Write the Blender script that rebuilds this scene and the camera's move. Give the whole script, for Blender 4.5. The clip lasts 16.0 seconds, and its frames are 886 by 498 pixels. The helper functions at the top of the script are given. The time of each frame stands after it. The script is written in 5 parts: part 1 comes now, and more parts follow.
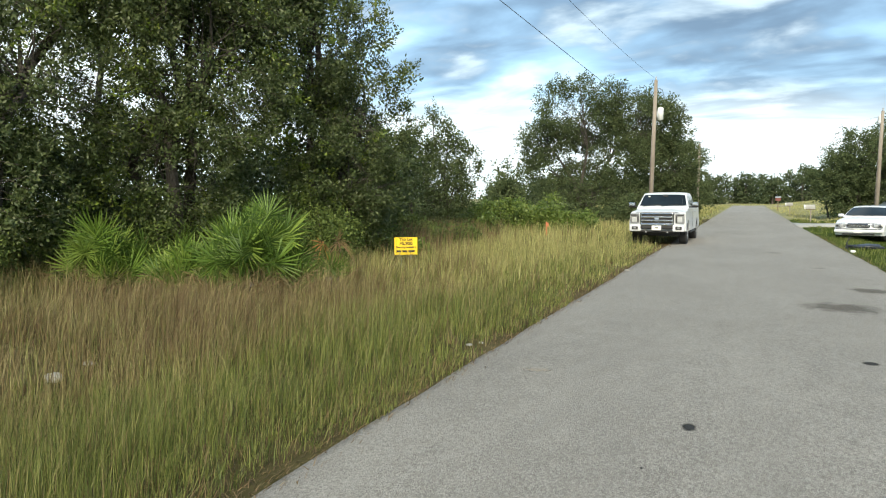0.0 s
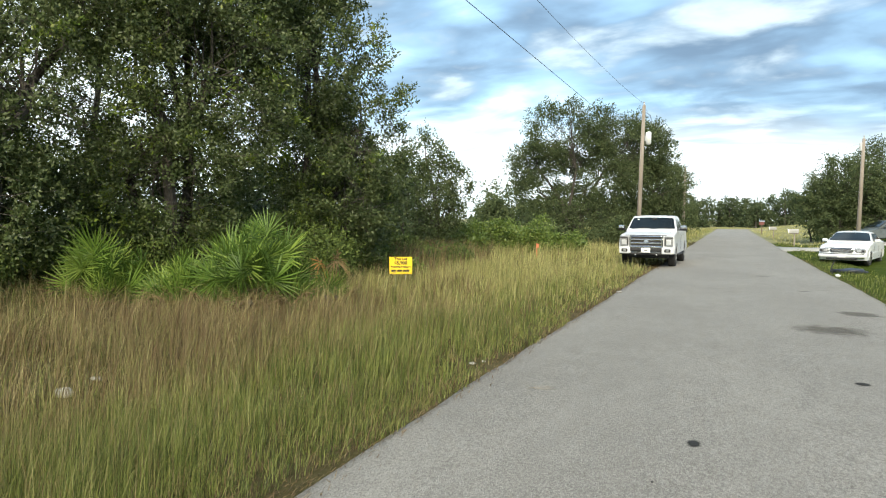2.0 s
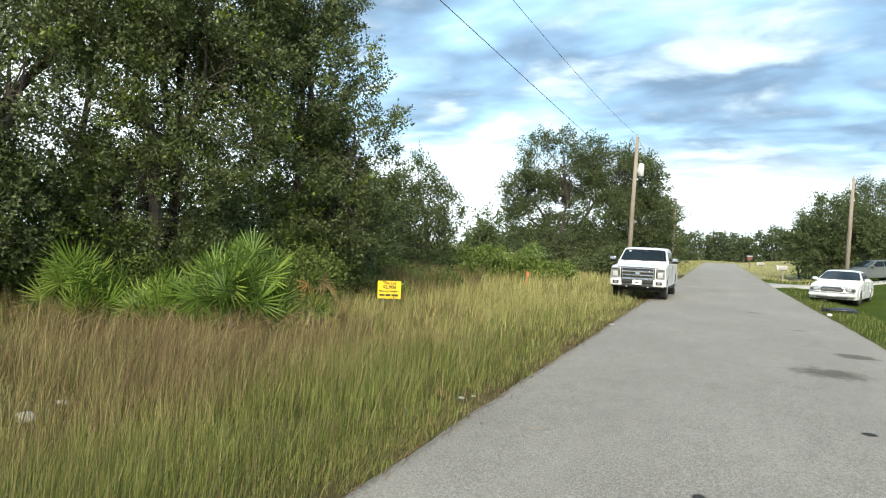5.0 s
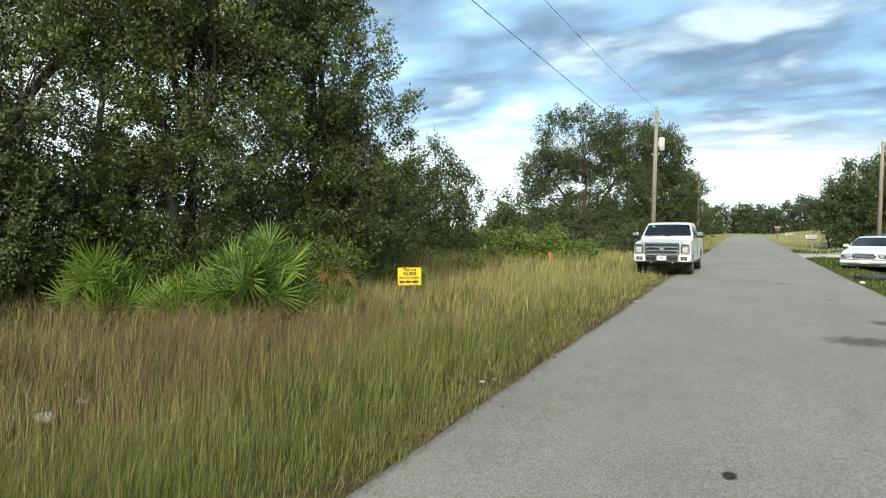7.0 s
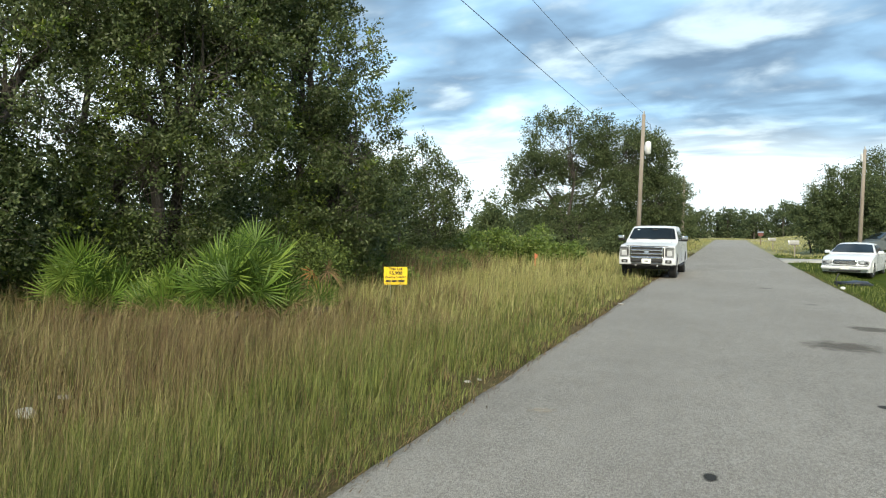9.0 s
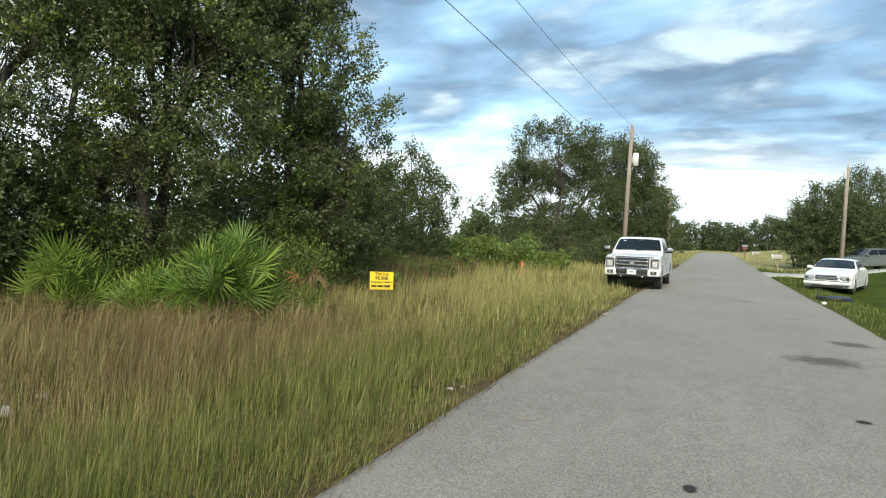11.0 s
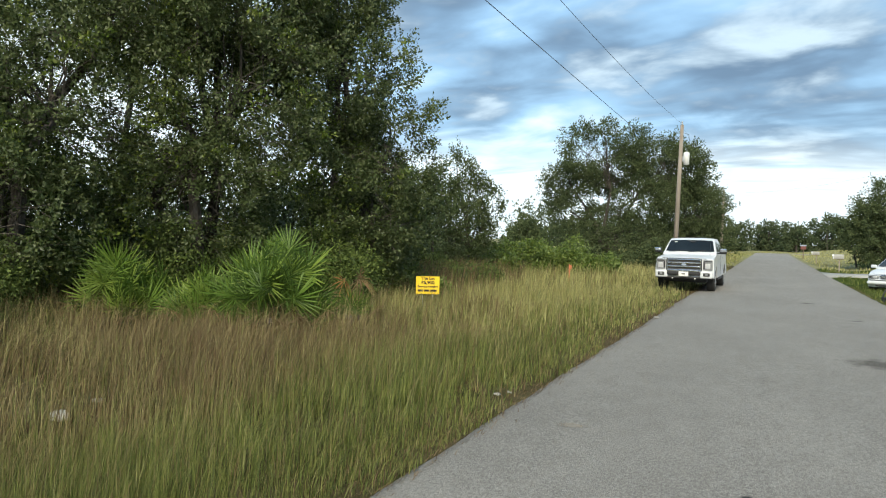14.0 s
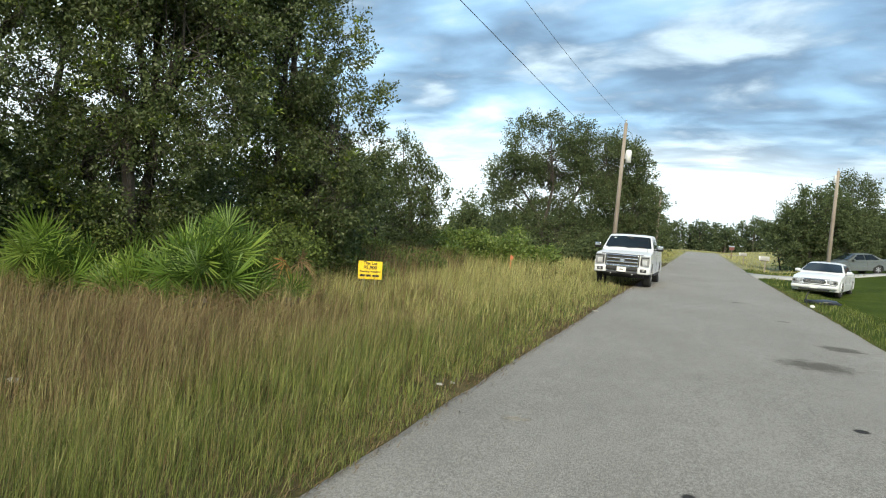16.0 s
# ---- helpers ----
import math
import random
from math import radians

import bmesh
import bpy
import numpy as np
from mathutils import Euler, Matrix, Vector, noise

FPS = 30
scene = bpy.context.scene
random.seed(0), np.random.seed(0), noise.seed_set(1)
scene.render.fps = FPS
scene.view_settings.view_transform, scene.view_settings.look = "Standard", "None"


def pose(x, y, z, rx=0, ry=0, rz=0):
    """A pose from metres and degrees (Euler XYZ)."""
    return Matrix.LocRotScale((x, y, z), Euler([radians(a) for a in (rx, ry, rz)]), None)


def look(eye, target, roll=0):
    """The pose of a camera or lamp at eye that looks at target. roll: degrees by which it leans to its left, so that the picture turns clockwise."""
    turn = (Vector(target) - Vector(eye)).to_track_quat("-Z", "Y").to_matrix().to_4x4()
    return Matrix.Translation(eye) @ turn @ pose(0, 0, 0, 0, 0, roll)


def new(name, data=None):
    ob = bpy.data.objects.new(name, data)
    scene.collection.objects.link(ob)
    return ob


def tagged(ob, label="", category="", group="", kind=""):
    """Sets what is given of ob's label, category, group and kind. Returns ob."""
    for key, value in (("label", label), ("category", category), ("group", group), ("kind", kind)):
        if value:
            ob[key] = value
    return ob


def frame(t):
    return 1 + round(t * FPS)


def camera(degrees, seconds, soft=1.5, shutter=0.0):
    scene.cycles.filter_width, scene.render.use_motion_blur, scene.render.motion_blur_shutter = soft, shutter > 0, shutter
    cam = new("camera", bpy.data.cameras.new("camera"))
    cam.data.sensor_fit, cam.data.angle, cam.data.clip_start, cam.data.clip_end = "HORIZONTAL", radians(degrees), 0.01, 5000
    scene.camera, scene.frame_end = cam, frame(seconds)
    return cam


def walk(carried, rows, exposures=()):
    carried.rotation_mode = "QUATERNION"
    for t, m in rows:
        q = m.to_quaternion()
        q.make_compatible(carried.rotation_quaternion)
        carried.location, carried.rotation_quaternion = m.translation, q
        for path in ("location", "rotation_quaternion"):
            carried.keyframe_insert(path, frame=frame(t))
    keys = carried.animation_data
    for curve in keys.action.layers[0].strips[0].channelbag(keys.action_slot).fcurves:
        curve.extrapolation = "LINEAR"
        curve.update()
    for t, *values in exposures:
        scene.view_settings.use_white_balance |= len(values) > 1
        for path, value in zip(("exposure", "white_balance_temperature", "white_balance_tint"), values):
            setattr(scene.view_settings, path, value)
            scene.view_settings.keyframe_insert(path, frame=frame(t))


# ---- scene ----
cam = camera(66.7, 16.0, soft=1.15)
PATH = [
    (0, (0.154, -0.981, 1.753), (-0.667, 0.837, 1.603), -0.3),
    (0.5, (0.139, -1.015, 1.753), (-0.812, 0.737, 1.588), 0.0),
    (1, (0.1, -1.12, 1.752), (-0.847, 0.634, 1.583), -0.2),
    (1.5, (0.059, -1.215, 1.755), (-0.778, 0.594, 1.592), -0.3),
    (2, (0.02, -1.244, 1.768), (-0.764, 0.593, 1.677), 0.4),
    (2.5, (0.012, -1.254, 1.779), (-0.864, 0.543, 1.709), 1.1),
    (3, (0.005, -1.165, 1.766), (-1.132, 0.48, 1.704), 2.3),
    (3.5, (0.031, -1.049, 1.766), (-1.201, 0.525, 1.697), 3.9),
    (4, (0.012, -1.015, 1.776), (-1.126, 0.628, 1.714), 4.3),
    (4.5, (-0.103, -0.974, 1.784), (-0.953, 0.836, 1.748), 2.9),
    (4.7, (-0.156, -0.973, 1.807), (-0.91, 0.88, 1.789), 2.6),
    (6.8, (-0.121, -0.746, 1.76), (-0.942, 1.077, 1.707), 0.1),
    (7, (-0.124, -0.759, 1.761), (-0.941, 1.065, 1.698), -0.2),
    (7.5, (-0.125, -0.77, 1.762), (-0.931, 1.059, 1.688), -0.5),
    (8, (-0.12, -0.783, 1.763), (-0.92, 1.049, 1.694), -0.5),
    (10.5, (-0.138, -0.765, 1.762), (-0.892, 1.087, 1.707), 2.5),
    (11, (-0.122, -0.78, 1.766), (-0.866, 1.076, 1.722), 2.1),
    (11.5, (-0.104, -0.82, 1.784), (-0.828, 1.044, 1.756), 1.9),
    (12, (-0.104, -0.819, 1.76), (-0.774, 1.065, 1.745), 2.3),
    (12.5, (-0.119, -0.842, 1.739), (-0.677, 1.079, 1.717), 2.1),
    (13, (-0.11, -0.858, 1.737), (-0.62, 1.075, 1.698), 1.3),
    (13.5, (-0.118, -0.805, 1.761), (-0.732, 1.098, 1.712), 0.7),
    (14, (-0.123, -0.694, 1.762), (-0.995, 1.105, 1.726), 1.3),
    (14.5, (-0.085, -0.602, 1.756), (-1.032, 1.159, 1.714), 2.8),
    (15, (-0.058, -0.595, 1.774), (-0.946, 1.196, 1.72), 3.1),
    (15.5, (-0.16, -0.576, 1.766), (-0.874, 1.292, 1.71), 3.6),
    (16, (-0.272, -0.578, 1.763), (-0.981, 1.291, 1.694), 4.0),
]
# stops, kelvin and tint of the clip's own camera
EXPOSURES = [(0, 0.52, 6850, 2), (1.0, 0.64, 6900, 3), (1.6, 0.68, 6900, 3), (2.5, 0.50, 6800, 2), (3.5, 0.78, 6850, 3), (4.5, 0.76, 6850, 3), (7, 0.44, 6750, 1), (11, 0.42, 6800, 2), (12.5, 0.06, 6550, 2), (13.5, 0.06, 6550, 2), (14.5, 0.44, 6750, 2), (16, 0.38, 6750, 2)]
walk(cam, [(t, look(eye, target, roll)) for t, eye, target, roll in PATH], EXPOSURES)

# ---- world, sun and sky ----
world = bpy.data.worlds.new("overcast_sky")
scene.world = world
world.use_nodes = True
wt = world.node_tree
wt.nodes.clear()


def wn(kind, **values):
    n = wt.nodes.new(kind)
    for k, v in values.items():
        n.inputs[k].default_value = v
    return n


def wmath(op, a, b=None, clamp=False):
    n = wt.nodes.new("ShaderNodeMath")
    n.operation, n.use_clamp = op, clamp
    for i, v in enumerate((a, b)):
        if v is None:
            continue
        if isinstance(v, (int, float)):
            n.inputs[i].default_value = v
        else:
            wt.links.new(v, n.inputs[i])
    return n.outputs[0]


def wmix(f, a, b):
    n = wt.nodes.new("ShaderNodeMix")
    n.data_type = "RGBA"
    for i, v in ((0, f), (6, a), (7, b)):
        if isinstance(v, (int, float)):
            n.inputs[i].default_value = v
        elif isinstance(v, tuple):
            n.inputs[i].default_value = (*v, 1)
        else:
            wt.links.new(v, n.inputs[i])
    return n.outputs[2]


def wramp(v, lo, hi):
    n = wt.nodes.new("ShaderNodeMapRange")
    n.interpolation_type = "SMOOTHSTEP"
    wt.links.new(v, n.inputs[0])
    n.inputs[1].default_value, n.inputs[2].default_value = lo, hi
    return n.outputs[0]


SUN_ELEVATION, SUN_HEADING = 36.0, 165.0
sky = wt.nodes.new("ShaderNodeTexSky")
sky.sky_type, sky.sun_disc = "NISHITA", False
sky.sun_elevation, sky.sun_rotation = radians(SUN_ELEVATION), radians(SUN_HEADING)
sky.air_density, sky.dust_density = 1.0, 1.5
coord = wt.nodes.new("ShaderNodeTexCoord")
axes = wt.nodes.new("ShaderNodeSeparateXYZ")
wt.links.new(coord.outputs["Generated"], axes.inputs[0])
up = axes.outputs[2]
# clouds lie on a flat layer overhead, so they crowd together towards the horizon
depth = wmath("MAXIMUM", wmath("ADD", up, 0.22), 0.05)
flat = wt.nodes.new("ShaderNodeCombineXYZ")
flat_x, flat_y = wmath("DIVIDE", axes.outputs[0], depth), wmath("DIVIDE", axes.outputs[1], depth)
wt.links.new(flat_x, flat.inputs[0])
wt.links.new(flat_y, flat.inputs[1])
SKY_SHIFT = (1.3, 0.4, 0.0)


def cloud_noise(scale, detail, shift, stretch=1.0, distortion=0.0):
    m = wt.nodes.new("ShaderNodeMapping")
    m.inputs["Location"].default_value = shift
    m.inputs["Rotation"].default_value = (0, 0, radians(20))
    m.inputs["Scale"].default_value = (1.0, stretch, 1.0)
    wt.links.new(flat.outputs[0], m.inputs["Vector"])
    n = wn("ShaderNodeTexNoise", Scale=scale, Detail=detail, Roughness=0.52, Distortion=distortion)
    wt.links.new(m.outputs[0], n.inputs["Vector"])
    return n.outputs["Fac"]


broad = cloud_noise(1.0, 4.0, SKY_SHIFT, 1.25, 0.1)
fine = cloud_noise(2.6, 5.0, (4.0, 2.0, 0.0), 1.5, 0.25)
thick = wmath("ADD", wmath("MULTIPLY", broad, 0.72), wmath("MULTIPLY", fine, 0.28))
# a heavy bank over the lot, and a thinner place over the lane where light breaks through


def bank(x, y, rx, ry):
    dx = wmath("DIVIDE", wmath("SUBTRACT", flat_x, x), rx)
    dy = wmath("DIVIDE", wmath("SUBTRACT", flat_y, y), ry)
    return wramp(wmath("ADD", wmath("MULTIPLY", dx, dx), wmath("MULTIPLY", dy, dy)), 1.0, 0.0)


heavy = wmath("MAXIMUM", bank(-0.75, 1.85, 0.65, 0.55), bank(0.75, 1.75, 0.6, 0.45))
thick = wmath("ADD", thick, wmath("MULTIPLY", heavy, 0.065))
thin = bank(-0.02, 1.85, 0.45, 0.30)
# the overcast thickens away from the bright quarter
thick = wmath("ADD", thick, wmath("MULTIPLY", wramp(axes.outputs[0], -0.35, 0.30), 0.11))
skyblue = wt.nodes.new("ShaderNodeMix")
skyblue.data_type, skyblue.blend_type = "RGBA", "ADD"
skyblue.inputs[0].default_value = 0.04
skyblue.inputs[6].default_value = (0.31, 0.51, 0.78, 1)
wt.links.new(sky.outputs[0], skyblue.inputs[7])
veil = wmix(wramp(thick, 0.37, 0.50), (0.85, 0.94, 1.02), skyblue.outputs[2])
dark = wmix(wmath("MULTIPLY", wramp(thick, 0.45, 0.62), 0.92), veil, (0.155, 0.235, 0.37))
breaks = wmath("MULTIPLY", wramp(wmath("ADD", fine, wmath("MULTIPLY", thin, 0.13)), 0.50, 0.76), 0.75)
dark = wmix(breaks, dark, (0.80, 0.97, 1.17))
# the pale band above the horizon has a ragged upper edge and thin grey streaks
ragged = wmath("ADD", up, wmath("MULTIPLY", wmath("SUBTRACT", fine, 0.5), 0.14))
ragged = wmath("ADD", ragged, wmath("MULTIPLY", wramp(axes.outputs[0], -0.05, 0.35), 0.035))
low = wramp(ragged, 0.165, 0.085)
streak = cloud_noise(1.5, 3.0, (7.0, 1.0, 0.0), 4.5, 0.1)
low = wmath("MULTIPLY", low, wmath("SUBTRACT", 1.0, wmath("MULTIPLY", wramp(streak, 0.52, 0.70), wmath("MULTIPLY", wramp(up, 0.03, 0.10), 0.6))))
# the brighter quarter of the sky, over the wooded side
west = wmath("ADD", wmath("MULTIPLY", axes.outputs[0], -0.97), wmath("MULTIPLY", axes.outputs[1], 0.25))
glow = wmath("MULTIPLY", wramp(west, 0.62, 0.95), wramp(up, 0.85, 0.1))
pale = wmath("MAXIMUM", wmath("MULTIPLY", low, 0.88), glow)
final = wmix(pale, dark, (1.0, 1.11, 1.22))
back = wn("ShaderNodeBackground", Strength=1.0)
wt.links.new(final, back.inputs[0])
wout = wt.nodes.new("ShaderNodeOutputWorld")
wt.links.new(back.outputs[0], wout.inputs[0])

sun_data = bpy.data.lights.new("sun", "SUN")
sun_data.energy, sun_data.angle, sun_data.color = 4.2, radians(30), (1.0, 0.90, 0.76)
sun = new("sun", sun_data)
_e, _h = radians(SUN_ELEVATION), radians(SUN_HEADING)
_from = Vector((math.sin(_h) * math.cos(_e), math.cos(_h) * math.cos(_e), math.sin(_e)))
sun.matrix_world = look(_from * 60, (0, 0, 0))


# ---- materials ----
def material(name, colours, scale=4.0, rough=0.7, bump=0.0, bump_scale=40.0, metal=0.0, fine_amount=0.35, island=0.0,
             random_amount=0.0, translucent=0.0, coat=0.0, stretch=(1, 1, 1), spec=0.5, speck=0.0):
    """Two noises, coarse and fine, run through a ramp of real surface colours."""
    m = bpy.data.materials.new(name)
    m.use_nodes = True
    t = m.node_tree
    N, L = t.nodes, t.links
    b = N["Principled BSDF"]
    b.inputs["Roughness"].default_value, b.inputs["Metallic"].default_value = rough, metal
    b.inputs["Specular IOR Level"].default_value = spec
    b.inputs["Coat Weight"].default_value = coat
    c = N.new("ShaderNodeTexCoord")
    mp = N.new("ShaderNodeMapping")
    mp.inputs["Scale"].default_value = stretch
    L.new(c.outputs["Object"], mp.inputs[0])

    def nz(s, d):
        n = N.new("ShaderNodeTexNoise")
        n.inputs["Scale"].default_value, n.inputs["Detail"].default_value = s, d
        L.new(mp.outputs[0], n.inputs["Vector"])
        return n.outputs["Fac"]

    def mm(op, a, bb):
        n = N.new("ShaderNodeMath")
        n.operation = op
        for i, v in enumerate((a, bb)):
            if isinstance(v, (int, float)):
                n.inputs[i].default_value = v
            else:
                L.new(v, n.inputs[i])
        return n.outputs[0]

    v = mm("ADD", mm("MULTIPLY", nz(scale, 4), 1 - fine_amount), mm("MULTIPLY", nz(scale * 9, 3), fine_amount))
    if island:
        g = N.new("ShaderNodeNewGeometry")
        v = mm("ADD", mm("MULTIPLY", v, 1 - island), mm("MULTIPLY", g.outputs["Random Per Island"], island))
    if random_amount:
        o = N.new("ShaderNodeObjectInfo")
        v = mm("ADD", mm("MULTIPLY", v, 1 - random_amount), mm("MULTIPLY", o.outputs["Random"], random_amount))
    if speck:
        v = mm("ADD", mm("MULTIPLY", v, 1 - speck), mm("MULTIPLY", mm("ADD", mm("ADD", mm("MULTIPLY", nz(170, 1), 1.5), mm("MULTIPLY", nz(55, 2), 0.9)), -0.70), speck))
    r = N.new("ShaderNodeValToRGB")
    lo, hi = (0.32, 0.68) if not (island or random_amount) else (0.22, 0.78)
    e = r.color_ramp.elements
    while len(e) < len(colours):
        e.new(0.5)
    for i, col in enumerate(colours):
        e[i].position = lo + (hi - lo) * i / max(1, len(colours) - 1)
        e[i].color = (*col, 1)
    L.new(v, r.inputs[0])
    L.new(r.outputs[0], b.inputs["Base Color"])
    if bump:
        bn = N.new("ShaderNodeBump")
        bn.inputs["Strength"].default_value, bn.inputs["Distance"].default_value = bump, 0.02
        L.new(nz(bump_scale, 5), bn.inputs["Height"])
        L.new(bn.outputs[0], b.inputs["Normal"])
    if translucent:
        tr = N.new("ShaderNodeBsdfTranslucent")
        L.new(r.outputs[0], tr.inputs[0])
        mx = N.new("ShaderNodeMixShader")
        mx.inputs[0].default_value = translucent
        L.new(b.outputs[0], mx.inputs[1])
        L.new(tr.outputs[0], mx.inputs[2])
        L.new(mx.outputs[0], N["Material Output"].inputs[0])
    return m


M = {}
M["soil"] = material("soil_thatch", [(0.035, 0.033, 0.014), (0.07, 0.06, 0.027), (0.135, 0.112, 0.06)], 1.2, 0.95, 0.6, 30, spec=0.05)
M["field"] = material("dry_field_turf", [(0.13, 0.125, 0.045), (0.20, 0.19, 0.075), (0.28, 0.26, 0.115)], 0.12, 0.95, 0.6, 20)
M["asphalt"] = material("weathered_asphalt", [(0.145, 0.133, 0.117), (0.236, 0.219, 0.194), (0.36, 0.336, 0.30)], 0.45, 0.82, 0.9, 110, fine_amount=0.35, spec=0.45, speck=0.62, stretch=(1, 0.55, 1))
M["lawn"] = material("lawn_turf", [(0.028, 0.043, 0.007), (0.044, 0.064, 0.010), (0.07, 0.09, 0.017)], 0.35, 0.95, 0.3, 60, spec=0.05)
M["concrete"] = material("driveway_concrete", [(0.30, 0.29, 0.27), (0.42, 0.41, 0.38)], 1.5, 0.85, 0.3, 80)
M["grass_green"] = material("green_grass_blades", [(0.05, 0.07, 0.014), (0.13, 0.16, 0.033), (0.28, 0.295, 0.085)], 0.5, 0.6, island=0.7, translucent=0.3)
M["grass_dry"] = material("dry_grass_blades", [(0.085, 0.064, 0.025), (0.215, 0.168, 0.070), (0.42, 0.345, 0.165)], 0.5, 0.7, island=0.6, translucent=0.3)
M["grass_red"] = material("rusty_grass_blades", [(0.065, 0.043, 0.022), (0.15, 0.098, 0.048), (0.26, 0.185, 0.092)], 0.6, 0.7, island=0.6, translucent=0.3)
M["grass_pale"] = material("pale_seeding_grass", [(0.18, 0.172, 0.058), (0.34, 0.32, 0.115), (0.53, 0.50, 0.21)], 0.5, 0.7, island=0.6, translucent=0.3)
M["oak_leaf"] = material("oak_leaves", [(0.047, 0.070, 0.022), (0.090, 0.122, 0.039), (0.168, 0.20, 0.088)], 0.35, 0.45, spec=0.45, island=0.6, translucent=0.4)
M["young_leaf"] = material("young_oak_leaves", [(0.10, 0.16, 0.022), (0.17, 0.235, 0.035), (0.26, 0.30, 0.07)], 0.35, 0.45, island=0.6, translucent=0.35)
# air haze is painted into these leaf colours: paler, greyer greens
M["haze_leaf"] = material("hazed_woodland_leaves", [(0.06, 0.085, 0.042), (0.095, 0.125, 0.06), (0.145, 0.17, 0.088)], 0.12, 0.7, spec=0.2, island=0.6, translucent=0.35)
# greens lifted and evened out, a little distance haze put into the colour
M["far_leaf"] = material("hazed_distant_leaves", [(0.055, 0.077, 0.033), (0.09, 0.118, 0.048), (0.145, 0.172, 0.08)], 0.15, 0.7, spec=0.2, island=0.5, translucent=0.3)
M["bush_leaf"] = material("shrub_leaves", [(0.055, 0.082, 0.022), (0.098, 0.14, 0.034), (0.165, 0.21, 0.055)], 0.4, 0.6, spec=0.25, island=0.6, translucent=0.22)
M["bright_leaf"] = material("light_green_shrub_leaves", [(0.07, 0.11, 0.018), (0.125, 0.185, 0.032), (0.20, 0.25, 0.06)], 0.4, 0.5, island=0.6, translucent=0.28)
M["lawn_blade"] = material("lawn_blades", [(0.03, 0.048, 0.008), (0.052, 0.076, 0.012), (0.10, 0.122, 0.024)], 0.3, 0.8, spec=0.05, island=0.3, translucent=0.2)
M["bark"] = material("oak_bark", [(0.03, 0.026, 0.02), (0.07, 0.06, 0.05), (0.13, 0.115, 0.10)], 3.0, 0.95, 0.8, 25, stretch=(1, 1, 0.3))
M["palm_leaf"] = material("palmetto_fronds", [(0.045, 0.088, 0.016), (0.12, 0.20, 0.03), (0.27, 0.35, 0.07)], 2.0, 0.5, spec=0.35, island=0.3, random_amount=0.45, translucent=0.22)
M["palm_dead"] = material("dead_palmetto_fronds", [(0.13, 0.075, 0.035), (0.24, 0.16, 0.08), (0.33, 0.25, 0.15)], 2.0, 0.8, island=0.3, translucent=0.15)
M["palm_rust"] = material("rusty_palmetto_fronds", [(0.20, 0.08, 0.02), (0.33, 0.15, 0.045), (0.40, 0.24, 0.10)], 2.0, 0.8, island=0.3, translucent=0.15)
M["pole_wood"] = material("weathered_pole_wood", [(0.16, 0.13, 0.10), (0.26, 0.22, 0.18), (0.34, 0.30, 0.26)], 2.5, 0.9, 0.5, 30, stretch=(2, 2, 0.15))
M["metal_grey"] = material("galvanised_metal", [(0.45, 0.46, 0.47), (0.6, 0.61, 0.62)], 6, 0.45, metal=0.6)
M["wire"] = material("cable_black", [(0.05, 0.05, 0.055), (0.09, 0.09, 0.095)], 5, 0.6)
M["white_paint"] = material("white_car_paint", [(0.60, 0.615, 0.635), (0.66, 0.675, 0.695)], 3, 0.38, coat=0.3)
M["silver_paint"] = material("silver_green_car_paint", [(0.11, 0.125, 0.12), (0.145, 0.16, 0.155)], 3, 0.35, metal=0.4, coat=0.3)
M["tyre"] = material("tyre_rubber", [(0.012, 0.012, 0.012), (0.03, 0.03, 0.03)], 8, 0.85)
M["rim"] = material("alloy_rim", [(0.42, 0.42, 0.43), (0.58, 0.58, 0.59)], 6, 0.3, metal=0.8)
M["chrome"] = material("chrome", [(0.62, 0.63, 0.65), (0.72, 0.73, 0.75)], 6, 0.14, metal=1.0)
M["black_trim"] = material("black_plastic_trim", [(0.012, 0.012, 0.013), (0.03, 0.03, 0.032)], 9, 0.6)
M["glass"] = material("tinted_car_glass", [(0.006, 0.009, 0.012), (0.012, 0.017, 0.02)], 2, 0.06, spec=0.35)
M["lamp_glass"] = material("headlight_lens", [(0.16, 0.165, 0.17), (0.34, 0.35, 0.36)], 9, 0.12, coat=0.8)
M["amber"] = material("amber_lens", [(0.5, 0.2, 0.03), (0.6, 0.26, 0.05)], 9, 0.2)
M["red_lens"] = material("red_lamp_lens", [(0.3, 0.02, 0.02), (0.4, 0.03, 0.03)], 9, 0.2)
M["plate"] = material("plate_white", [(0.70, 0.70, 0.68), (0.80, 0.80, 0.78)], 9, 0.5)
M["ink"] = material("black_ink", [(0.012, 0.010, 0.008), (0.03, 0.025, 0.02)], 20, 0.7)
M["yellow"] = material("yellow_corrugated_plastic", [(0.78, 0.52, 0.015), (0.86, 0.60, 0.025)], 3, 0.5)
M["stucco"] = material("cream_stucco", [(0.58, 0.55, 0.47), (0.68, 0.65, 0.57)], 1.2, 0.9, 0.4, 60)
M["white_trim"] = material("white_trim_paint", [(0.72, 0.72, 0.70), (0.80, 0.80, 0.78)], 3, 0.6)
M["shingle"] = material("brown_asphalt_shingles", [(0.16, 0.095, 0.07), (0.22, 0.135, 0.10), (0.28, 0.18, 0.14)], 2.0, 0.95, 0.4, 50, random_amount=0.4)
# near-black colour that stands in for the shade inside recesses
M["recess_shade"] = material("interior_shade", [(0.015, 0.015, 0.016), (0.03, 0.03, 0.03)], 3, 0.8)
M["blue_plastic"] = material("blue_bin_plastic", [(0.012, 0.03, 0.16), (0.018, 0.042, 0.22)], 3, 0.5)
